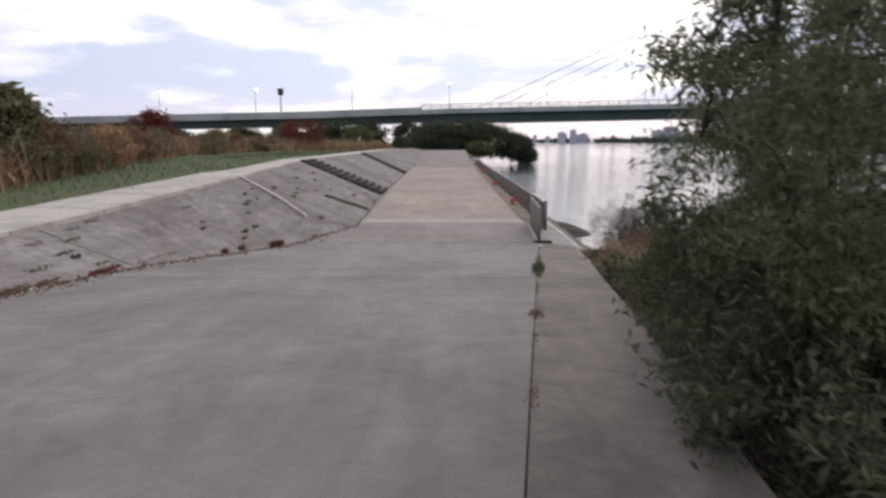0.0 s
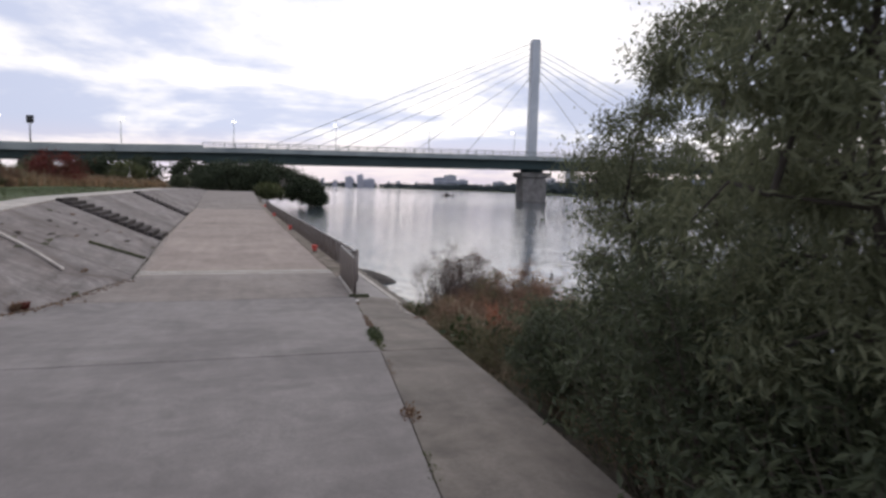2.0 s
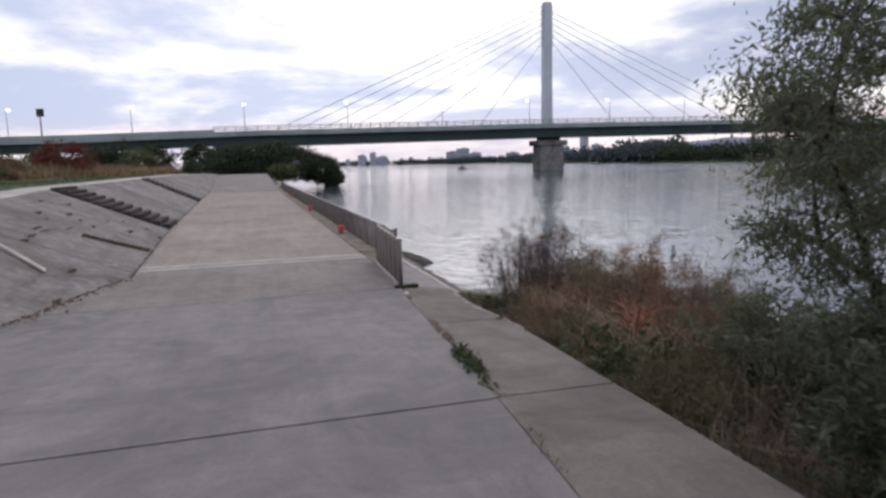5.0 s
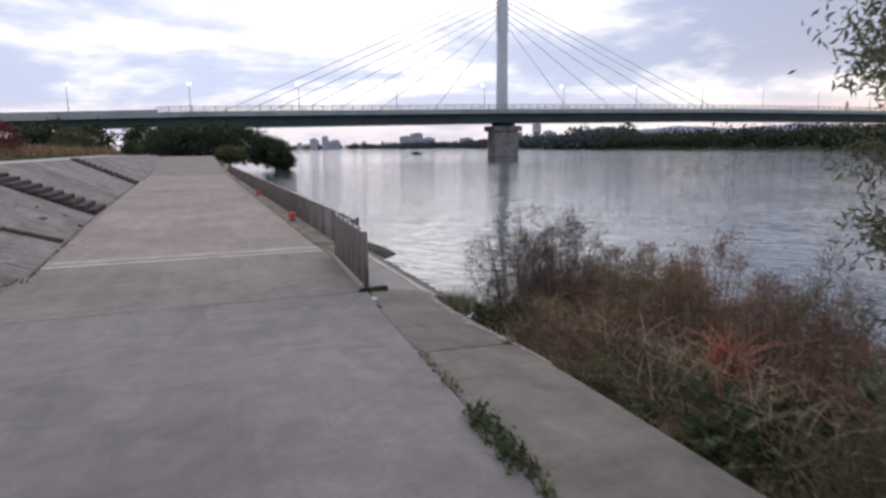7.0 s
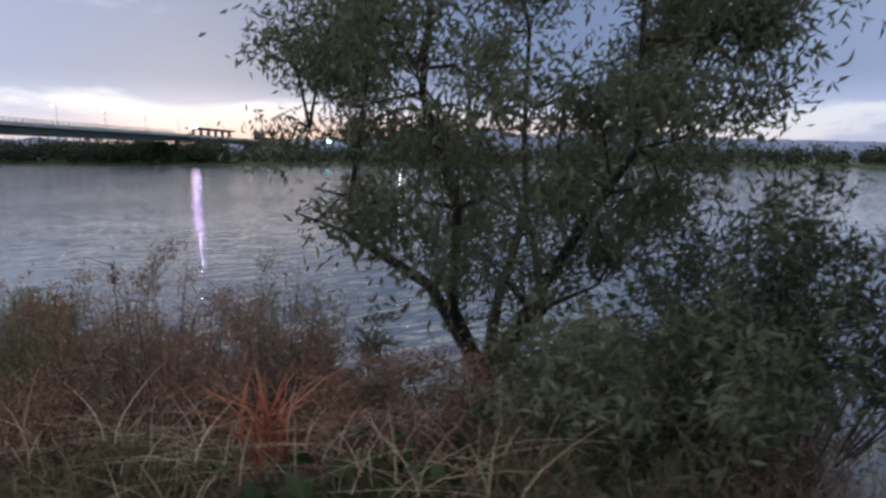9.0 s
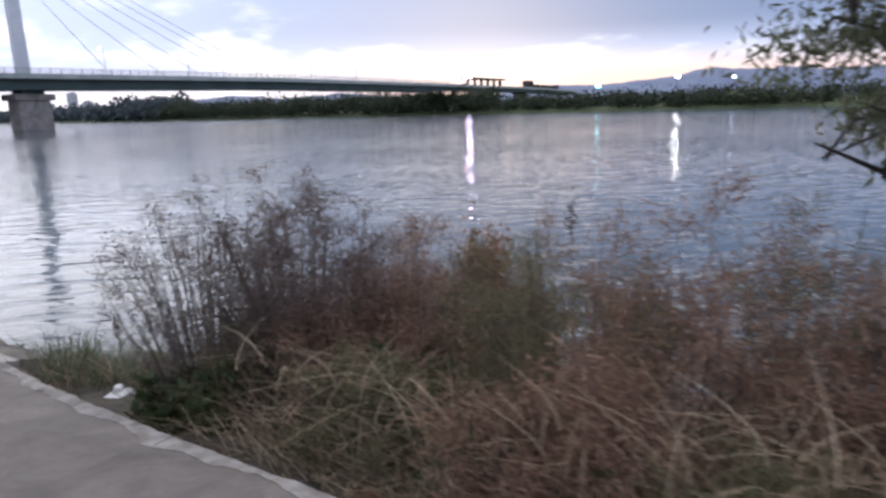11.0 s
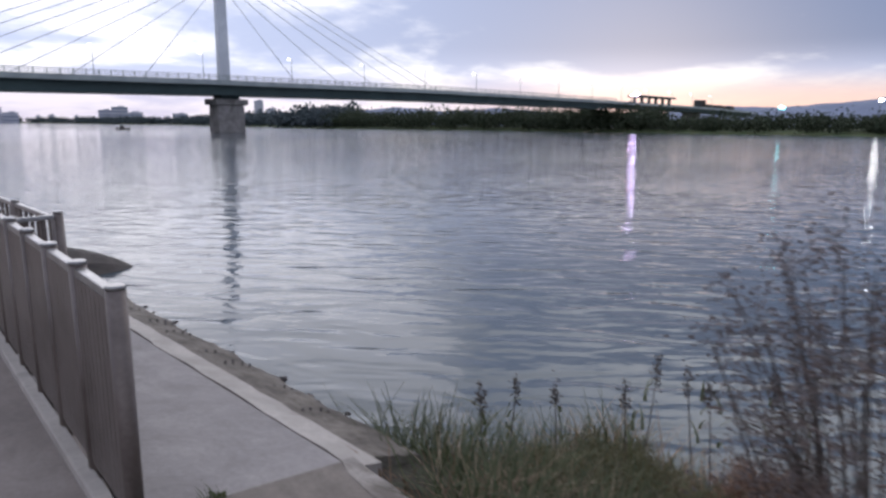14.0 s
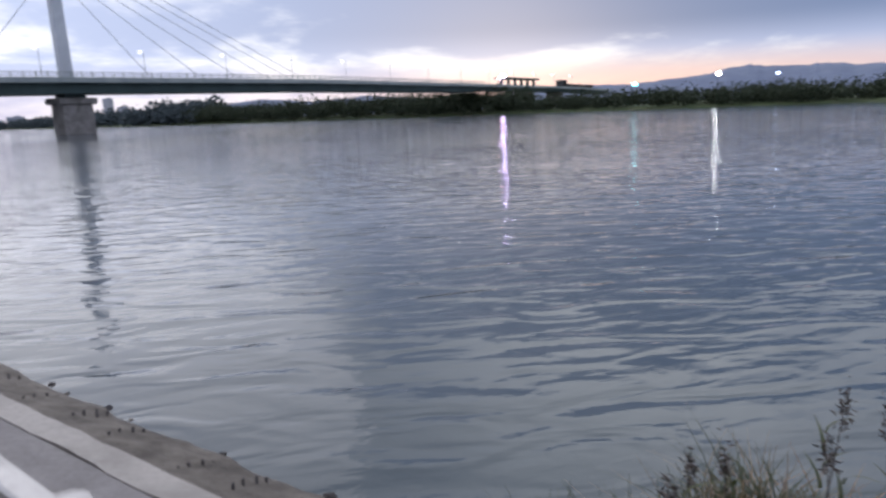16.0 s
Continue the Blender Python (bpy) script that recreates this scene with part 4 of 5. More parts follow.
s = thing("plume_grass", "tall tan plume grass among the weeds", "grass", (3.05, -3.4, bank_z(3.05, -3.4)))
g = np.random.RandomState(8)
sticks("stalk", [((0.05 * a, 0.04 * b, -0.05), (0.12 * a, 0.1 * b, 1.75 - 0.1 * abs(a + b)), 0.006, 0.004) for a in (-1, 0, 1) for b in (-1, 0, 1)], TWIG, s)["kind"] = "stuff"
leaves("plume", g, np.concatenate([np.array([0.12 * a, 0.1 * b, 1.82 - 0.1 * abs(a + b)]) + g.normal(size=(160, 3)) * [0.04, 0.04, 0.13] for a in (-1, 0, 1) for b in (-1, 0, 1)]), 0.06, 0.16, TANGRASS, s, -0.2)["kind"] = "stuff"
s = thing("bleached_stalk", "bleached broken reed stalk with pale leaves", "reed", (1.32, -1.1, bank_z(1.32, -1.1)))
sticks("stalk", [((0, 0, -0.03), (-0.04, 0.02, 0.36), 0.008, 0.006), ((-0.04, 0.02, 0.36), (-0.16, 0.05, 0.50), 0.006, 0.003)], STRAW, s)
for q in (0.14, 0.22, 0.28, 0.33):
    blades("leaf", g, np.array([[-0.02, 0.01, q]]), 0.24, 0.9, 0.026, STRAW, s, 4)
tagged(part("driftwood", tube(bmesh.new(), (0.92, -1.86, bank_z(1.0, -1.8) + 0.06), (1.14, -1.52, bank_z(1.1, -1.55) + 0.07), 0.03, 0.022, 9), CONC_EDGE), "short grey piece of driftwood on the bank", "driftwood")

s = thing("orange_plant", "withered plant with orange-red arching blades", "plant", (0.85, -6.35, bank_z(0.85, -6.35)))
g = np.random.RandomState(9)
sticks("stalk", [((0, 0, -0.05), (0.02, 0, 0.86), 0.012, 0.01)], TWIG, s)
blades("blade", g, np.array([[g.normal() * 0.05, g.normal() * 0.05, g.uniform(0.62, 0.86)] for _ in range(55)]), 0.32, 1.1, 0.017, ORANGE, s)["kind"] = "stuff"
s = thing("leafy_weed", "bright green broad-leaved weed on the bank", "plant", (0.44, -6.95, bank_z(0.44, -6.95)))
leaves("leaf", g, g.normal(size=(620, 3)) * [0.22, 0.24, 0.13] + [0, 0, 0.36], 0.095, 0.4, GREENGRASS, s, -0.2)["kind"] = "stuff"


def seam_weed(x, y, z, r, h, n, mat, seed, label):
    g = np.random.RandomState(seed)
    s = thing("seam_weed", label, "weed", (x, y, z), group="weeds in the seams")
    y = np.clip(g.normal(size=n), -1.6, 1.6) * r
    x = np.clip(g.normal(size=n), -1.5, 1.5) * min(0.35 * r, 0.42 * h + 0.014) + 0.141 * y * (1 if x > -4 else 0)
    blades("blade", g, np.stack([x, y, np.full(n, -0.02)], 1), h, 0.8, 0.010, mat, s)["kind"] = "stuff"
    leaves("leaf", g, np.stack([x, y, g.uniform(0.0, h * 0.6, n)], 1), min(0.035, 0.5 * h), 0.35, mat, s, 0.0)["kind"] = "stuff"
    return s
k = 0
for y, r, h, mt in ((-0.1, 0.2, 0.04, GREENGRASS), (-1.4, 0.08, 0.04, RUSTLEAF), (-3.0, 0.12, 0.02, OLIVE), (-4.9, 0.35, 0.05, RUSTLEAF), (-5.5, 0.3, 0.06, RUSTLEAF), (-6.3, 0.22, 0.11, GREENGRASS), (-6.75, 0.2, 0.12, GREENGRASS), (-7.3, 0.2, 0.07, OLIVE),
                    (-9.0, 0.5, 0.03, RUSTLEAF), (-10.2, 0.15, 0.07, RUSTLEAF), (-11.4, 0.3, 0.03, OLIVE), (-12.6, 0.2, 0.04, RUSTLEAF), (-4.2, 0.2, 0.02, RUSTLEAF)):
    k += 1
    seam_weed(joint(y) + 0.01, y, ground(y) - 0.01, r * 0.8, h * 0.8, 150 if h > 0.1 else 85, mt, 500 + k, "small weeds growing in the concrete seam")
# weeds across the seam at the fence's end and in the notch of the apron
s = thing("weed_mat", "low flat mat of green weeds across the concrete seam", "weed", (0.08, -0.1, ground(-0.1) + 0.005))
g = np.random.RandomState(41)
u = g.uniform(-1, 1, 1500)
wd = (1 - np.abs(u) ** 2) ** 0.5 * (0.05 + 0.025 * np.sin(u * 9))
pts = np.stack([u * 0.23, u * 0.09 + g.normal(size=1500) * wd * 0.6, g.uniform(-0.03, 0.025, 1500) - 0.012 * (u + 1)], 1)
leaves("leaf", g, pts, 0.035, 0.3, BANKGREEN, s, -0.2)["kind"] = "stuff"
blades("blade", g, pts[:300], 0.07, 0.9, 0.006, BANKGREEN, s)["kind"] = "stuff"
for x, y in ((0.42, -4.3), (0.28, -4.28)):
    k += 1
    seam_weed(x, y, ground(y) - (0.02 if x < 0.1 else 0.05), 0.06, 0.045, 120, OLIVE if y > -1 else RUSTLEAF, 500 + k, "small weeds growing in the concrete seam")
g = np.random.RandomState(77)
bm = bmesh.new()
ring = [bm.verts.new((0.05 * math.cos(a) * g.uniform(0.6, 1.2), 0.10 * math.sin(a) * g.uniform(0.7, 1.2), 0.0)) for a in np.linspace(0, math.tau, 13)[:-1]]
top = bmesh.ops.extrude_face_region(bm, geom=[bm.faces.new(ring)])["geom"]
for v in top:
    if isinstance(v, bmesh.types.BMVert):
        v.co = Vector((v.co.x * 0.8, v.co.y * 0.8, 0.012))
chip = part("mortar_patch", bm, WHITE_CHIP)
chip.location = (joint(-0.78) + 0.02, -0.78, ground(-0.78) - 0.002)
tagged(chip, "small white mortar patch on the concrete seam", "mortar patch")
# rusty tufts along the foot of the slope
for i, y in enumerate((-11.5, -10.2, -9.0, -8.0, -6.9, -5.6, -4.6, -3.6, -2.6, -1.4, -0.7, 1.2, 3.4, 5.0, 7.5, 11.0, 14.5)):
    g = np.random.RandomState(600 + i)
    y += g.uniform(-0.5, 0.5)
    seam_weed(slope_base(y) - (0.1 if i < 5 else g.uniform(0.1, 0.45)), y, ground(y) + 0.02, g.uniform(0.2, 0.5) if i < 6 else g.uniform(0.05, 0.16), (g.uniform(0.04, 0.09) if i < 6 else g.uniform(0.1, 0.2)) if i < 11 else 0.05, 180 if i < 11 else 60, (RUSTLEAF, REDLEAF, RUSTLEAF)[i % 3] if i < 11 else OLIVE, 620 + i, "rusty dry weeds along the foot of the slope")
# weed line running up the slope
for i in range(16):
    u = 0.03 + 0.024 * i
    (xa, za), (xb, zb) = slope_top(7.6), (slope_base(7.6), ground(7.6))
    seam_weed(xb + (xa - xb) * u, 7.8 - 0.045 * i, zb + (za - zb) * u, 0.07, 0.07, 70, OLIVE, 660 + i, "dark weeds in a crack of the slope")

# dark tufts in the pits of the slope
g = np.random.RandomState(690)
for i in range(46):
    y, u = g.uniform(-9, 13), g.uniform(0.15, 0.9)
    (xa, za), (xb, zb) = slope_top(y), (slope_base(y), ground(y) - 0.03)
    seam_weed(xb + (xa - xb) * u, y, zb + (za - zb) * u, g.uniform(0.06, 0.2), g.uniform(0.03, 0.07), 50, (STAIN, RUSTLEAF, STAIN, OLIVE)[i % 4], 1000 + i, "dark dry tuft in a pit of the slope")

# leaf litter and small debris on the concrete
rng = np.random.RandomState(77)
n = 1300
yy = rng.uniform(-13, 3, n)
pts = np.stack([np.array([slope_base(v) for v in yy]) + np.abs(rng.normal(size=n)) * 0.16 - 0.03, yy, [ground(v) + 0.012 for v in yy]], 1)
tagged(leaves("fallen_leaves", rng, pts, 0.05, 0.35, RUSTLEAF, None, 0.0), "fallen rusty leaves on the path", "leaves", kind="stuff")

# chips of broken concrete along the foot of the slope
n = 420
yy = rng.uniform(-14, 17, n)
pts = np.stack([np.array([slope_base(v) for v in yy]) + np.abs(rng.normal(size=n)) * 0.12, yy, [ground(v) + 0.004 for v in yy]], 1)
v, f = [], []
for p in pts:
    q = rng.uniform(0.012, 0.04)
    o = len(v)
    for a in range(5):
        k = math.tau * a / 5 + rng.uniform(-0.3, 0.3)
        v += [(p[0] + q * math.cos(k), p[1] + q * math.sin(k), p[2] - 0.01), (p[0] + 0.6 * q * math.cos(k), p[1] + 0.6 * q * math.sin(k), p[2] + q * rng.uniform(0.3, 0.7))]
    f.append([o + 2 * a + 1 for a in range(5)])
    f += [[o + 2 * a, o + 2 * ((a + 1) % 5), o + 2 * ((a + 1) % 5) + 1, o + 2 * a + 1] for a in range(5)]
tagged(raw("concrete_chips", v, f, CONC_PALE), "pale chips of broken concrete along the slope's foot", "rubble", kind="stuff")

# ---- reed field and trees above the slope ----
rng = np.random.RandomState(31)


def field_points(n, depth):
    y = rng.uniform(-6, 92, n)
    front = np.interp(y, (-6, 0, 28, 55, 92), (-12.2, -13.0, -20.0, -19.0, -11.0))
    return np.stack([front - np.abs(rng.normal(size=n)) * depth - rng.uniform(0, 3, n), y, np.interp(y, TOP_Y, TOP_Z) - 0.05], 1)


tagged(blades("reed_field", rng, field_points(26000, 7.0), 1.25, 0.6, 0.06, TANGRASS), "tall rust-brown reeds and autumn grass", "reeds", kind="stuff")
tagged(blades("dry_field", rng, field_points(14000, 9.0), 1.6, 0.6, 0.05, STRAW), "pale plumes of tall dry grass", "reeds", kind="stuff")
tagged(blades("green_field", rng, field_points(6000, 5.0), 1.0, 0.5, 0.05, OLIVE), "olive undergrowth of the reed field", "reeds", kind="stuff")
n = 9000
yy = rng.uniform(-14, 60, n)
front = np.array([slope_top(v)[0] for v in yy]) - 1.0
tp = np.stack([front - rng.uniform(0, 7, n), yy, np.interp(yy, TOP_Y, TOP_Z) - 0.03], 1)
tagged(blades("turf_blades", rng, tp, 0.14, 0.6, 0.02, GREENGRASS), "short green turf beside the slope", "grass", kind="stuff")
fp = field_points(52000, 6.0)
fp[:, 2] += rng.uniform(0.1, 1.0, len(fp)) * (1.25 + 1.0 * np.array([noise.noise((a * 0.35, c * 0.35, 1.0)) for a, c, _ in fp]))
tagged(leaves("field_scrub", rng, fp, 0.15, 0.24, RUSTLEAF, None, 0.0), "rusty autumn scrub among the reeds", "scrub", kind="stuff")
for i, (x, y, h, r, mt, lb) in enumerate(((-15.8, 3.5, 2.7, 1.2, WEEDOLIVE, "grey-brown bushy tree in the reed field"), (-31, 46, 4.2, 2.0, REDLEAF, "small tree with red autumn leaves"),
                                          (-20.5, 62, 3.6, 2.6, REDLEAF, "dark bush with red autumn leaves"), (-23.0, 66, 3.2, 2.0, DARKLEAF, "dark green bush in the reed field"),
                                          (-17, 85, 3.6, 2.4, OLIVE, "olive bush in the reed field"), (-9.4, 78, 1.7, 1.2, DARKLEAF, "low dark bush in the reed field"))):
    tree("bushy_tree", lb, x, y, 1.5, h, r, mt, 700 + i, 5200, 0.20, 0.3, 0.1, 4, 0.08, 0.1, 40, False, "trees of the reed field", 0.4)
g = np.random.RandomState(58)
for i in range(30):
    y = -5.5 + 2.0 * i + g.uniform(-0.8, 0.8)
    x = float(np.interp(y, (-6, 0, 28, 55, 92), (-12.2, -13.0, -20.0, -19.0, -11.0))) - g.uniform(0.2, 3.5)
    h = g.uniform(1.1, 1.9)
    mt = (RUSTLEAF, WEEDOLIVE, TANGRASS, RUSTLEAF, WEEDOLIVE)[i % 5]
    tree("field_bush", "low tangled olive bush among the reeds" if mt is WEEDOLIVE else "low rusty autumn bush among the reeds", x, y, float(np.interp(y, TOP_Y, TOP_Z)), h, h * g.uniform(0.55, 0.9), mt, 840 + i, 2600, 0.13, 0.2, 0.04, 4, 0.02, -0.1, 34, False, "bushes of the reed field", 0.36)
for i, (x, y, z, h, r, lb) in enumerate(((-4.5, 98, 0.8, 5.0, 4.0, 0), (0.5, 101, 0.5, 5.2, 4.2, 0), (5.0, 101, 0, 5.6, 4.2, 0), (9.0, 104, -0.8, 4.8, 3.6, 0), (11.8, 105, -1.4, 2.6, 1.9, 0), (2.5, 93, 0.3, 2.2, 2.0, 1), (-7, 108, 1.2, 4.0, 3.5, 0))):
    tree("riverside_tree", "rounded dark green tree at the bend of the river path" if not lb else "low pale olive bush beside the path", x, y, z, h, r, OLIVE if lb else FARLEAF, 720 + i, 7500, 0.34, 0.3, 0.16, 4, 0.03, 0.2, 60, False, "riverside trees", 0.4)
for i in range(17):
    g = np.random.RandomState(760 + i)
    x = -88 + 5.6 * i + g.uniform(-2, 2)
    tree("distant_tree", "dark distant tree beyond the reed field", x, 135 + g.uniform(-12, 25), 1.2, (4.6 if i < 11 else 6.2) * g.uniform(0.7, 1.1), 3.6, FARLEAF, 780 + i, 2400, 0.6, 0.35, 0.18, 3, 0.05, 0.2, 26, False, "distant trees", 0.45)

# ---- small things ----
def bollard(x, y):
    s = thing("mooring_bollard", "faded red mooring bollard on the path's edge", "bollard", (x, y, ground(y)), group="mooring bollards")
    part("base", tube(bmesh.new(), (0, 0, -0.01), (0, 0, 0.03), 0.13, 0.12, 16), CONC_DARK, s)
    bm = bmesh.new()
    for a, b, r1, r2 in ((0.03, 0.13, 0.085, 0.08), (0.13, 0.18, 0.08, 0.13), (0.18, 0.235, 0.13, 0.12), (0.235, 0.265, 0.12, 0.06)):
        tube(bm, (0, 0, a), (0, 0, b), r1, r2, 16)
    part("head", bm, RED, s, "faded red mushroom head")
    return s
for x, y in ((0.27, 10.2), (0.3, 22.0), (0.32, 37.5), (0.34, 54.0)):
    bollard(x, y)

# dark stone groyne running out into the river
bm = bmesh.new()
rows = []
for i in range(13):
    u = i / 12
    w = 1.5 * (1 - u) ** 0.6 + 0.08
    rows.append([(1.9 + 1.95 * u, 12.2 - 1.1 * u + w * q, WATER_Z + (0.5 * (1 - u ** 3) * (1 - abs(q) ** 2.5)) - 0.05 + 0.03 * noise.noise((u * 9, q * 4, 1))) for q in (-1, -0.7, -0.3, 0, 0.3, 0.7, 1)])
sheet(bm, rows, 0.3)
tagged(part("groyne", bm, two_scale("dark_stone", (0.05, 0.04, 0.035), (0.09, 0.075, 0.065), (0.035, 0.03, 0.027), 8.0, 1.0, 0.8, 0.8, 0.03)), "low dark stone groyne at the water's edge", "groyne")

lit_ = thing("litter", "crumpled white foam tray on the bank", "litter", (1.2, -1.3, bank_z(1.2, -1.3) + 0.13))
WHITE = two_scale("dirty_foam", (0.62, 0.60, 0.57), (0.72, 0.70, 0.67), (0.45, 0.42, 0.38), 20.0, 4.0, 0.7)
part("tray", box(bmesh.new(), (0, 0, 0.03), (0.25, 0.16, 0.06), 0.4, 0.012, 0.85), WHITE, lit_)
part("lid", box(bmesh.new(), (0.05, 0.06, 0.075), (0.12, 0.07, 0.03), 0.9, 0.01, 0.7), WHITE, lit_)

boat = thing("boat", "small dark flat boat far out on the river", "boat", (106, 312, WATER_Z))
bm = bmesh.new()
rows = [[(-3 + 6 * u, q * 0.9 * math.sin(math.pi * (0.15 + 0.8 * u)), 0.55 + 0.25 * abs(u - 0.5)) for q in (-1, -0.4, 0.4, 1)] for u in np.linspace(0, 1, 9)]
sheet(bm, rows, 0.7)
part("hull", bm, STEP, boat)
part("cabin", box(bmesh.new(), (-0.6, 0, 1.1), (1.8, 1.1, 0.9), 0, 0.08, 0.85), STEP, boat)

# ---- far bank ----
FB = ((300, -900), (315, -200), (318, 0), (330, 120), (335, 270), (338, 460), (352, 600), (600, 1450), (560, 2100), (200, 2700))


def far_bank(u):
    """A point of the far waterline, by its share of the way."""
    i = min(int(u * (len(FB) - 1)), len(FB) - 2)
    k = u * (len(FB) - 1) - i
    a, b = Vector(FB[i]), Vector(FB[i + 1])
    return a.lerp(b, k), (b - a).normalized()


rows = []
for i in range(73):
    p, d = far_bank(i / 72)
    nrm = Vector((d.y, -d.x))
    rows.append([(p.x + nrm.x * q, p.y + nrm.y * q, WATER_Z + hh) for q, hh in ((-1, -0.5), (5, 0.9), (14, 1.6), (60, 2.6), (400, 4), (1500, 5))])
bm = bmesh.new()
sheet(bm, rows, 3.0)
tagged(part("far_shore", bm, TURF), "low grassy far bank of the river", "river bank", kind="structure")


def tree_belt(name, label, u0, u1, n, h0, h1, seed, size, mat, back=26.0, per=60):
    """A far wood: leaf clumps on uneven heads of trees."""
    g = np.random.RandomState(seed)
    pts = []
    for _ in range(n):
        p, d = far_bank(g.uniform(u0, u1))
        q = g.uniform(3, back)
        h = g.uniform(h0, h1) * (0.7 + 0.5 * (q / back))
        r = h * g.uniform(0.35, 0.6)
        c = np.array([p.x + d.y * q, p.y - d.x * q, WATER_Z + 1.0])
        m = g.normal(size=(per, 3)) * [r * 0.5, r * 0.5, h * 0.2] + [0, 0, h * 0.52]
        m[:, 2] = np.clip(m[:, 2], 0.1, h)
        pts.append(c + m)
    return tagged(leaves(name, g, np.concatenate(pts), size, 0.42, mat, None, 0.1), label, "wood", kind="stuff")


tree_belt("far_wood", "dark wood along the far bank", 3.35 / 9, 5.25 / 9, 340, 10.0, 16.0, 901, 1.5, FARLEAF, per=130)
tree_belt("far_scrub", "dark scrub along the far bank", 1.0 / 9, 3.6 / 9, 460, 6.0, 11.5, 902, 1.2, FARLEAF, 40.0, 90)
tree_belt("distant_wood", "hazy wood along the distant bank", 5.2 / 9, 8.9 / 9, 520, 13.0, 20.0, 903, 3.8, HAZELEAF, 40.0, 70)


def building(az, el, dist, w, seed, label="pale distant city block in the haze"):
    g = np.random.RandomState(seed)
    a = radians(az)
    x, y = dist * math.sin(a), dist * math.cos(a)
    h = dist * math.tan(radians(el)) + 4.0
    w *= 0.6
    b = thing("building", label, "building", (x, y, 1.0), group="distant buildings")
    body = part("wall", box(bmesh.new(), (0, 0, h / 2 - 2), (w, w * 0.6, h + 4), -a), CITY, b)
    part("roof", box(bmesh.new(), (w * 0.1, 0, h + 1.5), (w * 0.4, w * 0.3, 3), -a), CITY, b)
    if w > 30:
        for k in range(int(h / 9)):
            part("window_band", box(bmesh.new(), (0, 0, 5 + 9 * k), (w * 0.94, w * 0.62, 2.6), -a), HILL, body)
    return b
g = np.random.RandomState(44)
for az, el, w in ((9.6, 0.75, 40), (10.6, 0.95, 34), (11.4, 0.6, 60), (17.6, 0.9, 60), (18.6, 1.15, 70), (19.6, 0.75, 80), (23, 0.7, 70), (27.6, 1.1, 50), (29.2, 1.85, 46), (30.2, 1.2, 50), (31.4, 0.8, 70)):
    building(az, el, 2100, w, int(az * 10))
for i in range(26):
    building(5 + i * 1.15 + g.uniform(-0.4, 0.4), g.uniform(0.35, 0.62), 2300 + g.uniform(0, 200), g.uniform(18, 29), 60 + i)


def hills(name, rows_, dist, label):
    """A ridge of hills seen across the plain, from (azimuth, height in degrees) pairs."""
    az = np.arange(rows_[0][0], rows_[-1][0] + 0.01, 0.35)
    el = np.interp(az, [q[0] for q in rows_], [q[1] for q in rows_])
    out_ = []
    for a, e in zip(az, el):
        h = dist * math.tan(radians(e)) * (1 + 0.06 * noise.noise((a * 0.9, 2.0, 5.0)) + 0.04 * noise.noise((a * 3.1, 2.0, 5.0)))
        w = radians(a)
        out_.append([((dist + q) * math.sin(w), (dist + q) * math.cos(w), h * k) for q, k in ((-500, 0.0), (-300, 0.45), (-100, 0.86), (0, 1.0), (150, 0.8), (400, 0.0))])
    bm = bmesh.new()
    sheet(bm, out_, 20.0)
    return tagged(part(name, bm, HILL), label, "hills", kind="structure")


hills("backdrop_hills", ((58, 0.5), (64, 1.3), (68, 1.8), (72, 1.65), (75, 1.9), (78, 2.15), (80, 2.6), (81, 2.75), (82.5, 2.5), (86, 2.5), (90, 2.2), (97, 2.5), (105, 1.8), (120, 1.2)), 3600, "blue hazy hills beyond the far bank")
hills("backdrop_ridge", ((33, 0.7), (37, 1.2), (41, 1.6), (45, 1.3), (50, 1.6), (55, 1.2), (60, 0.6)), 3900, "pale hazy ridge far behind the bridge")

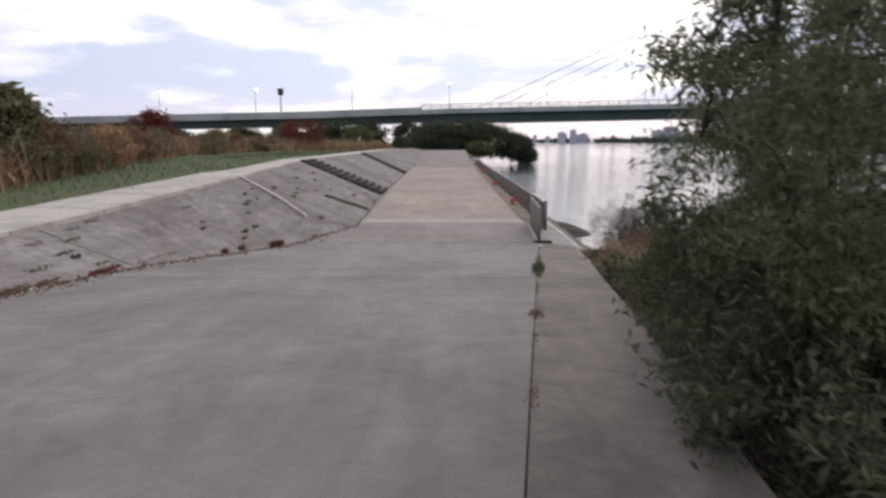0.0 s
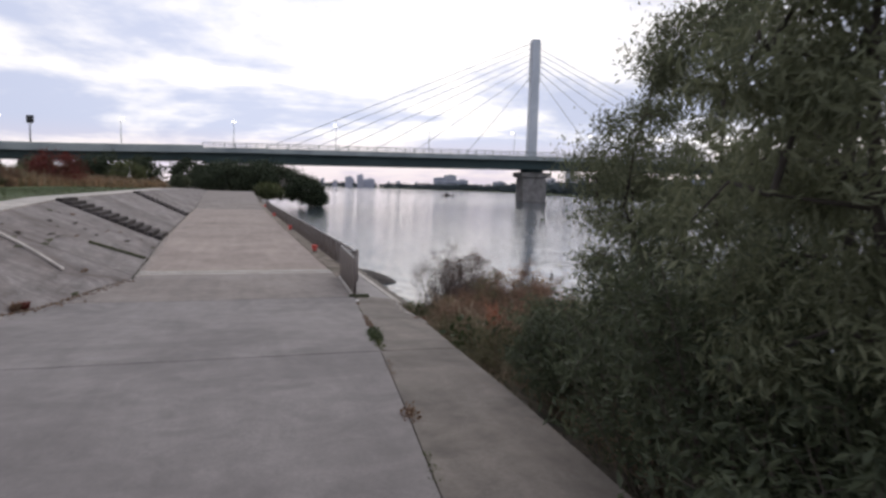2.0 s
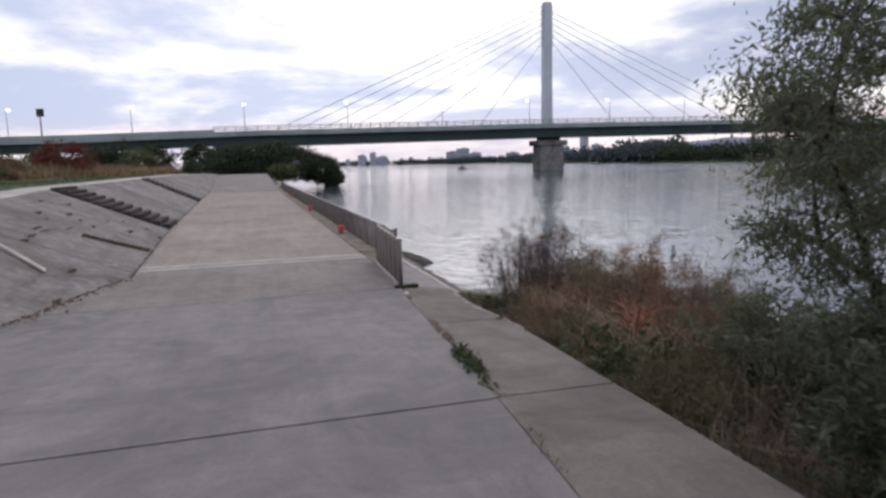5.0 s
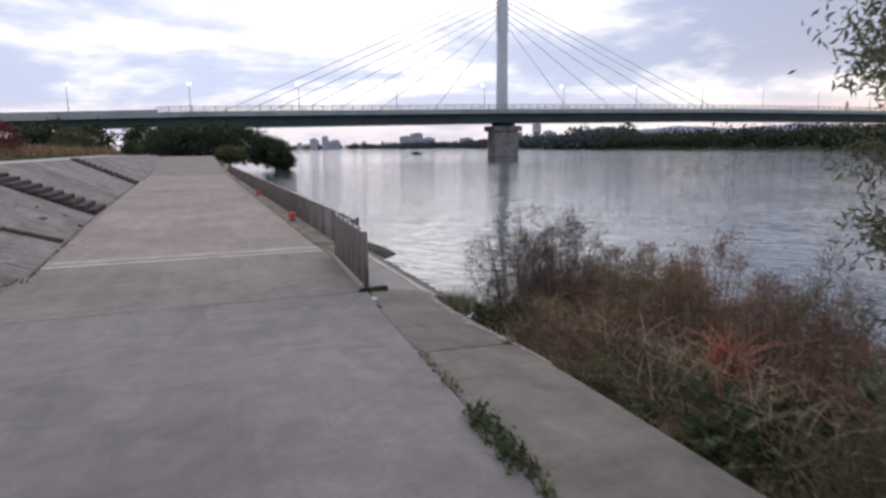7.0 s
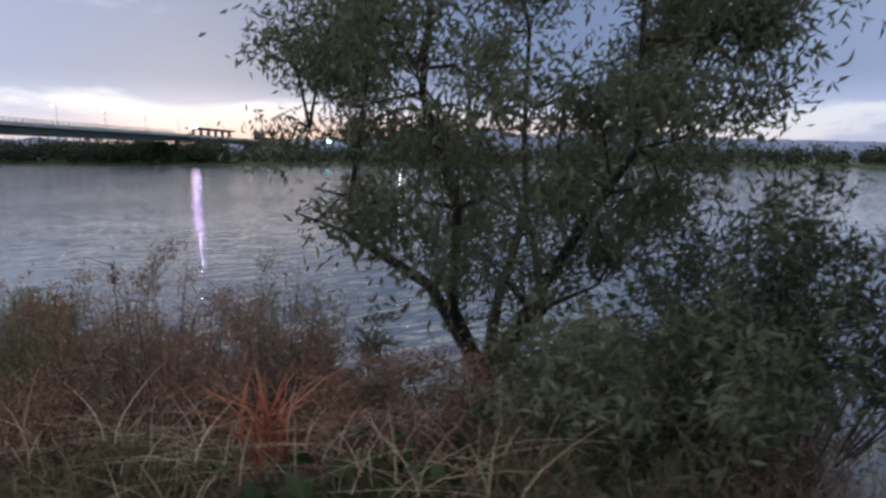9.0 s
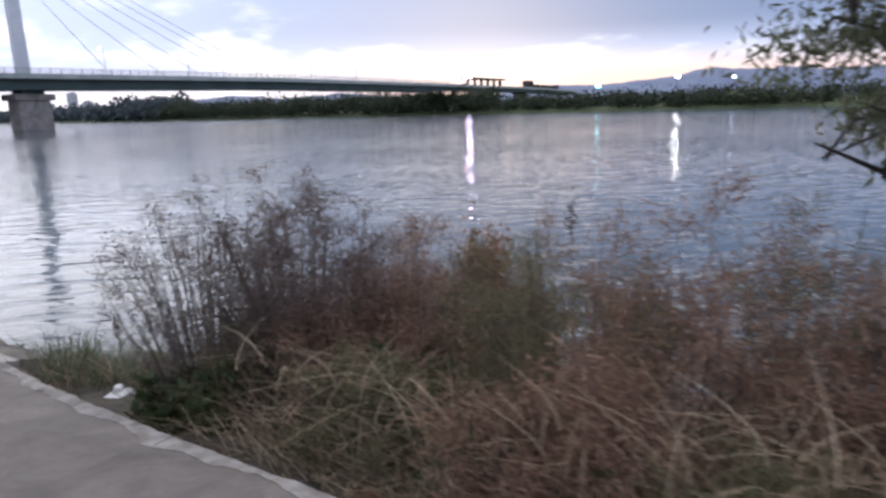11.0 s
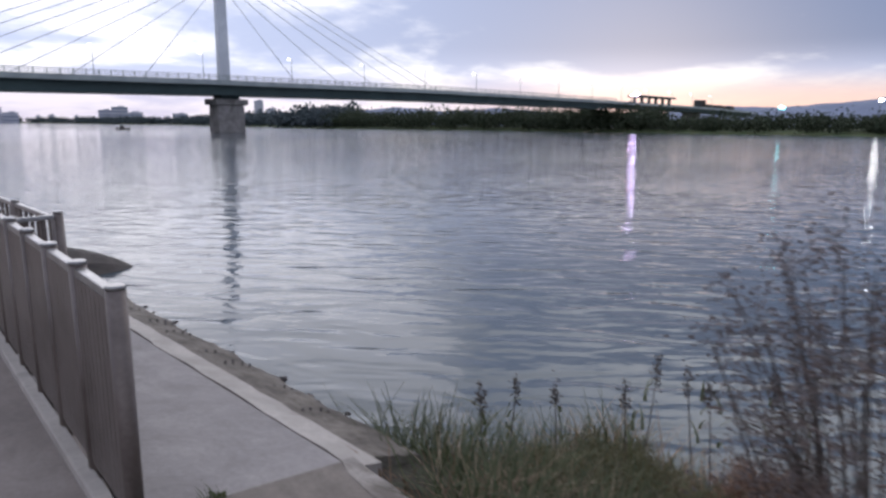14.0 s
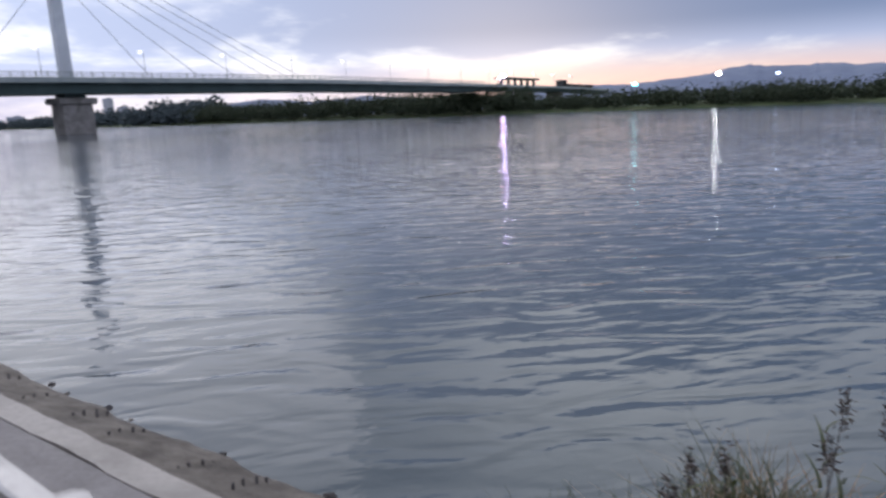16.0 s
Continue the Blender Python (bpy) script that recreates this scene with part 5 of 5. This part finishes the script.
# works and lights at the bridge's far end
shed = thing("canopy", "open steel canopy on posts at the far end of the bridge", "canopy", (393, BY - 4, deck_z(393)))
part("roof", box(bmesh.new(), (0, 0, 4.6), (50, 8, 1.0), 0, 0.1), ROAD, shed)
for k in range(6):
    part("post", box(bmesh.new(), (-23 + 9.2 * k, 0, 2.05), (1.4, 1.4, 4.2)), ROAD, shed)
for k, (x, w, h) in enumerate(((462, 9, 5.2), (474, 8, 2.6), (484, 7, 2.4), (493, 7, 2.8), (503, 8, 2.6), (514, 9, 3.0))):
    c = thing("container", "dark steel container parked at the bridge's far end", "container", (x, BY - 5, deck_z(x)), group="containers")
    part("body", box(bmesh.new(), (0, 0, h / 2), (w, 5, h), 0, 0.1), ROAD, c)
    part("door", box(bmesh.new(), (0, -2.55, h / 2), (w * 0.8, 0.1, h * 0.8)), STEP, c)


def beacon(x, y, z0, h, r, col, power, label):
    s = thing("light_mast", label, "lamp", (x, y, z0), group="far lights")
    part("mast", tube(bmesh.new(), (0, 0, 0), (0, 0, h), 0.25, 0.15, 8), ROAD, s)
    bm = bmesh.new()
    bmesh.ops.create_uvsphere(bm, u_segments=12, v_segments=8, radius=r, matrix=Matrix.Translation((0, -0.3, h)) @ Matrix.Diagonal((1.6, 1, 0.6, 1)))
    part("lamp", bm, glowing("beacon", col, power), s, "bright glowing lamp")
    return s
beacon(362, BY - 9, deck_z(362), 5.4, 1.5, (0.72, 0.55, 1.0), 85.0, "dazzling violet-white floodlight at the bridge's end")
beacon(357, BY - 9, deck_z(357), 4.0, 0.7, (1.0, 0.55, 0.5), 22.0, "small reddish work light at the bridge's end")
beacon(412, 81, 0.5, 16.5, 1.3, (1.0, 0.98, 0.95), 60.0, "tall white floodlight mast on the far bank")
beacon(402, 127, 0.5, 12.8, 1.5, (0.25, 0.95, 1.0), 9.0, "blue-green lit sign on a mast")
beacon(398, 48, 0.5, 14.5, 1.0, (0.6, 0.7, 1.0), 8.0, "bluish lamp mast on the far bank")
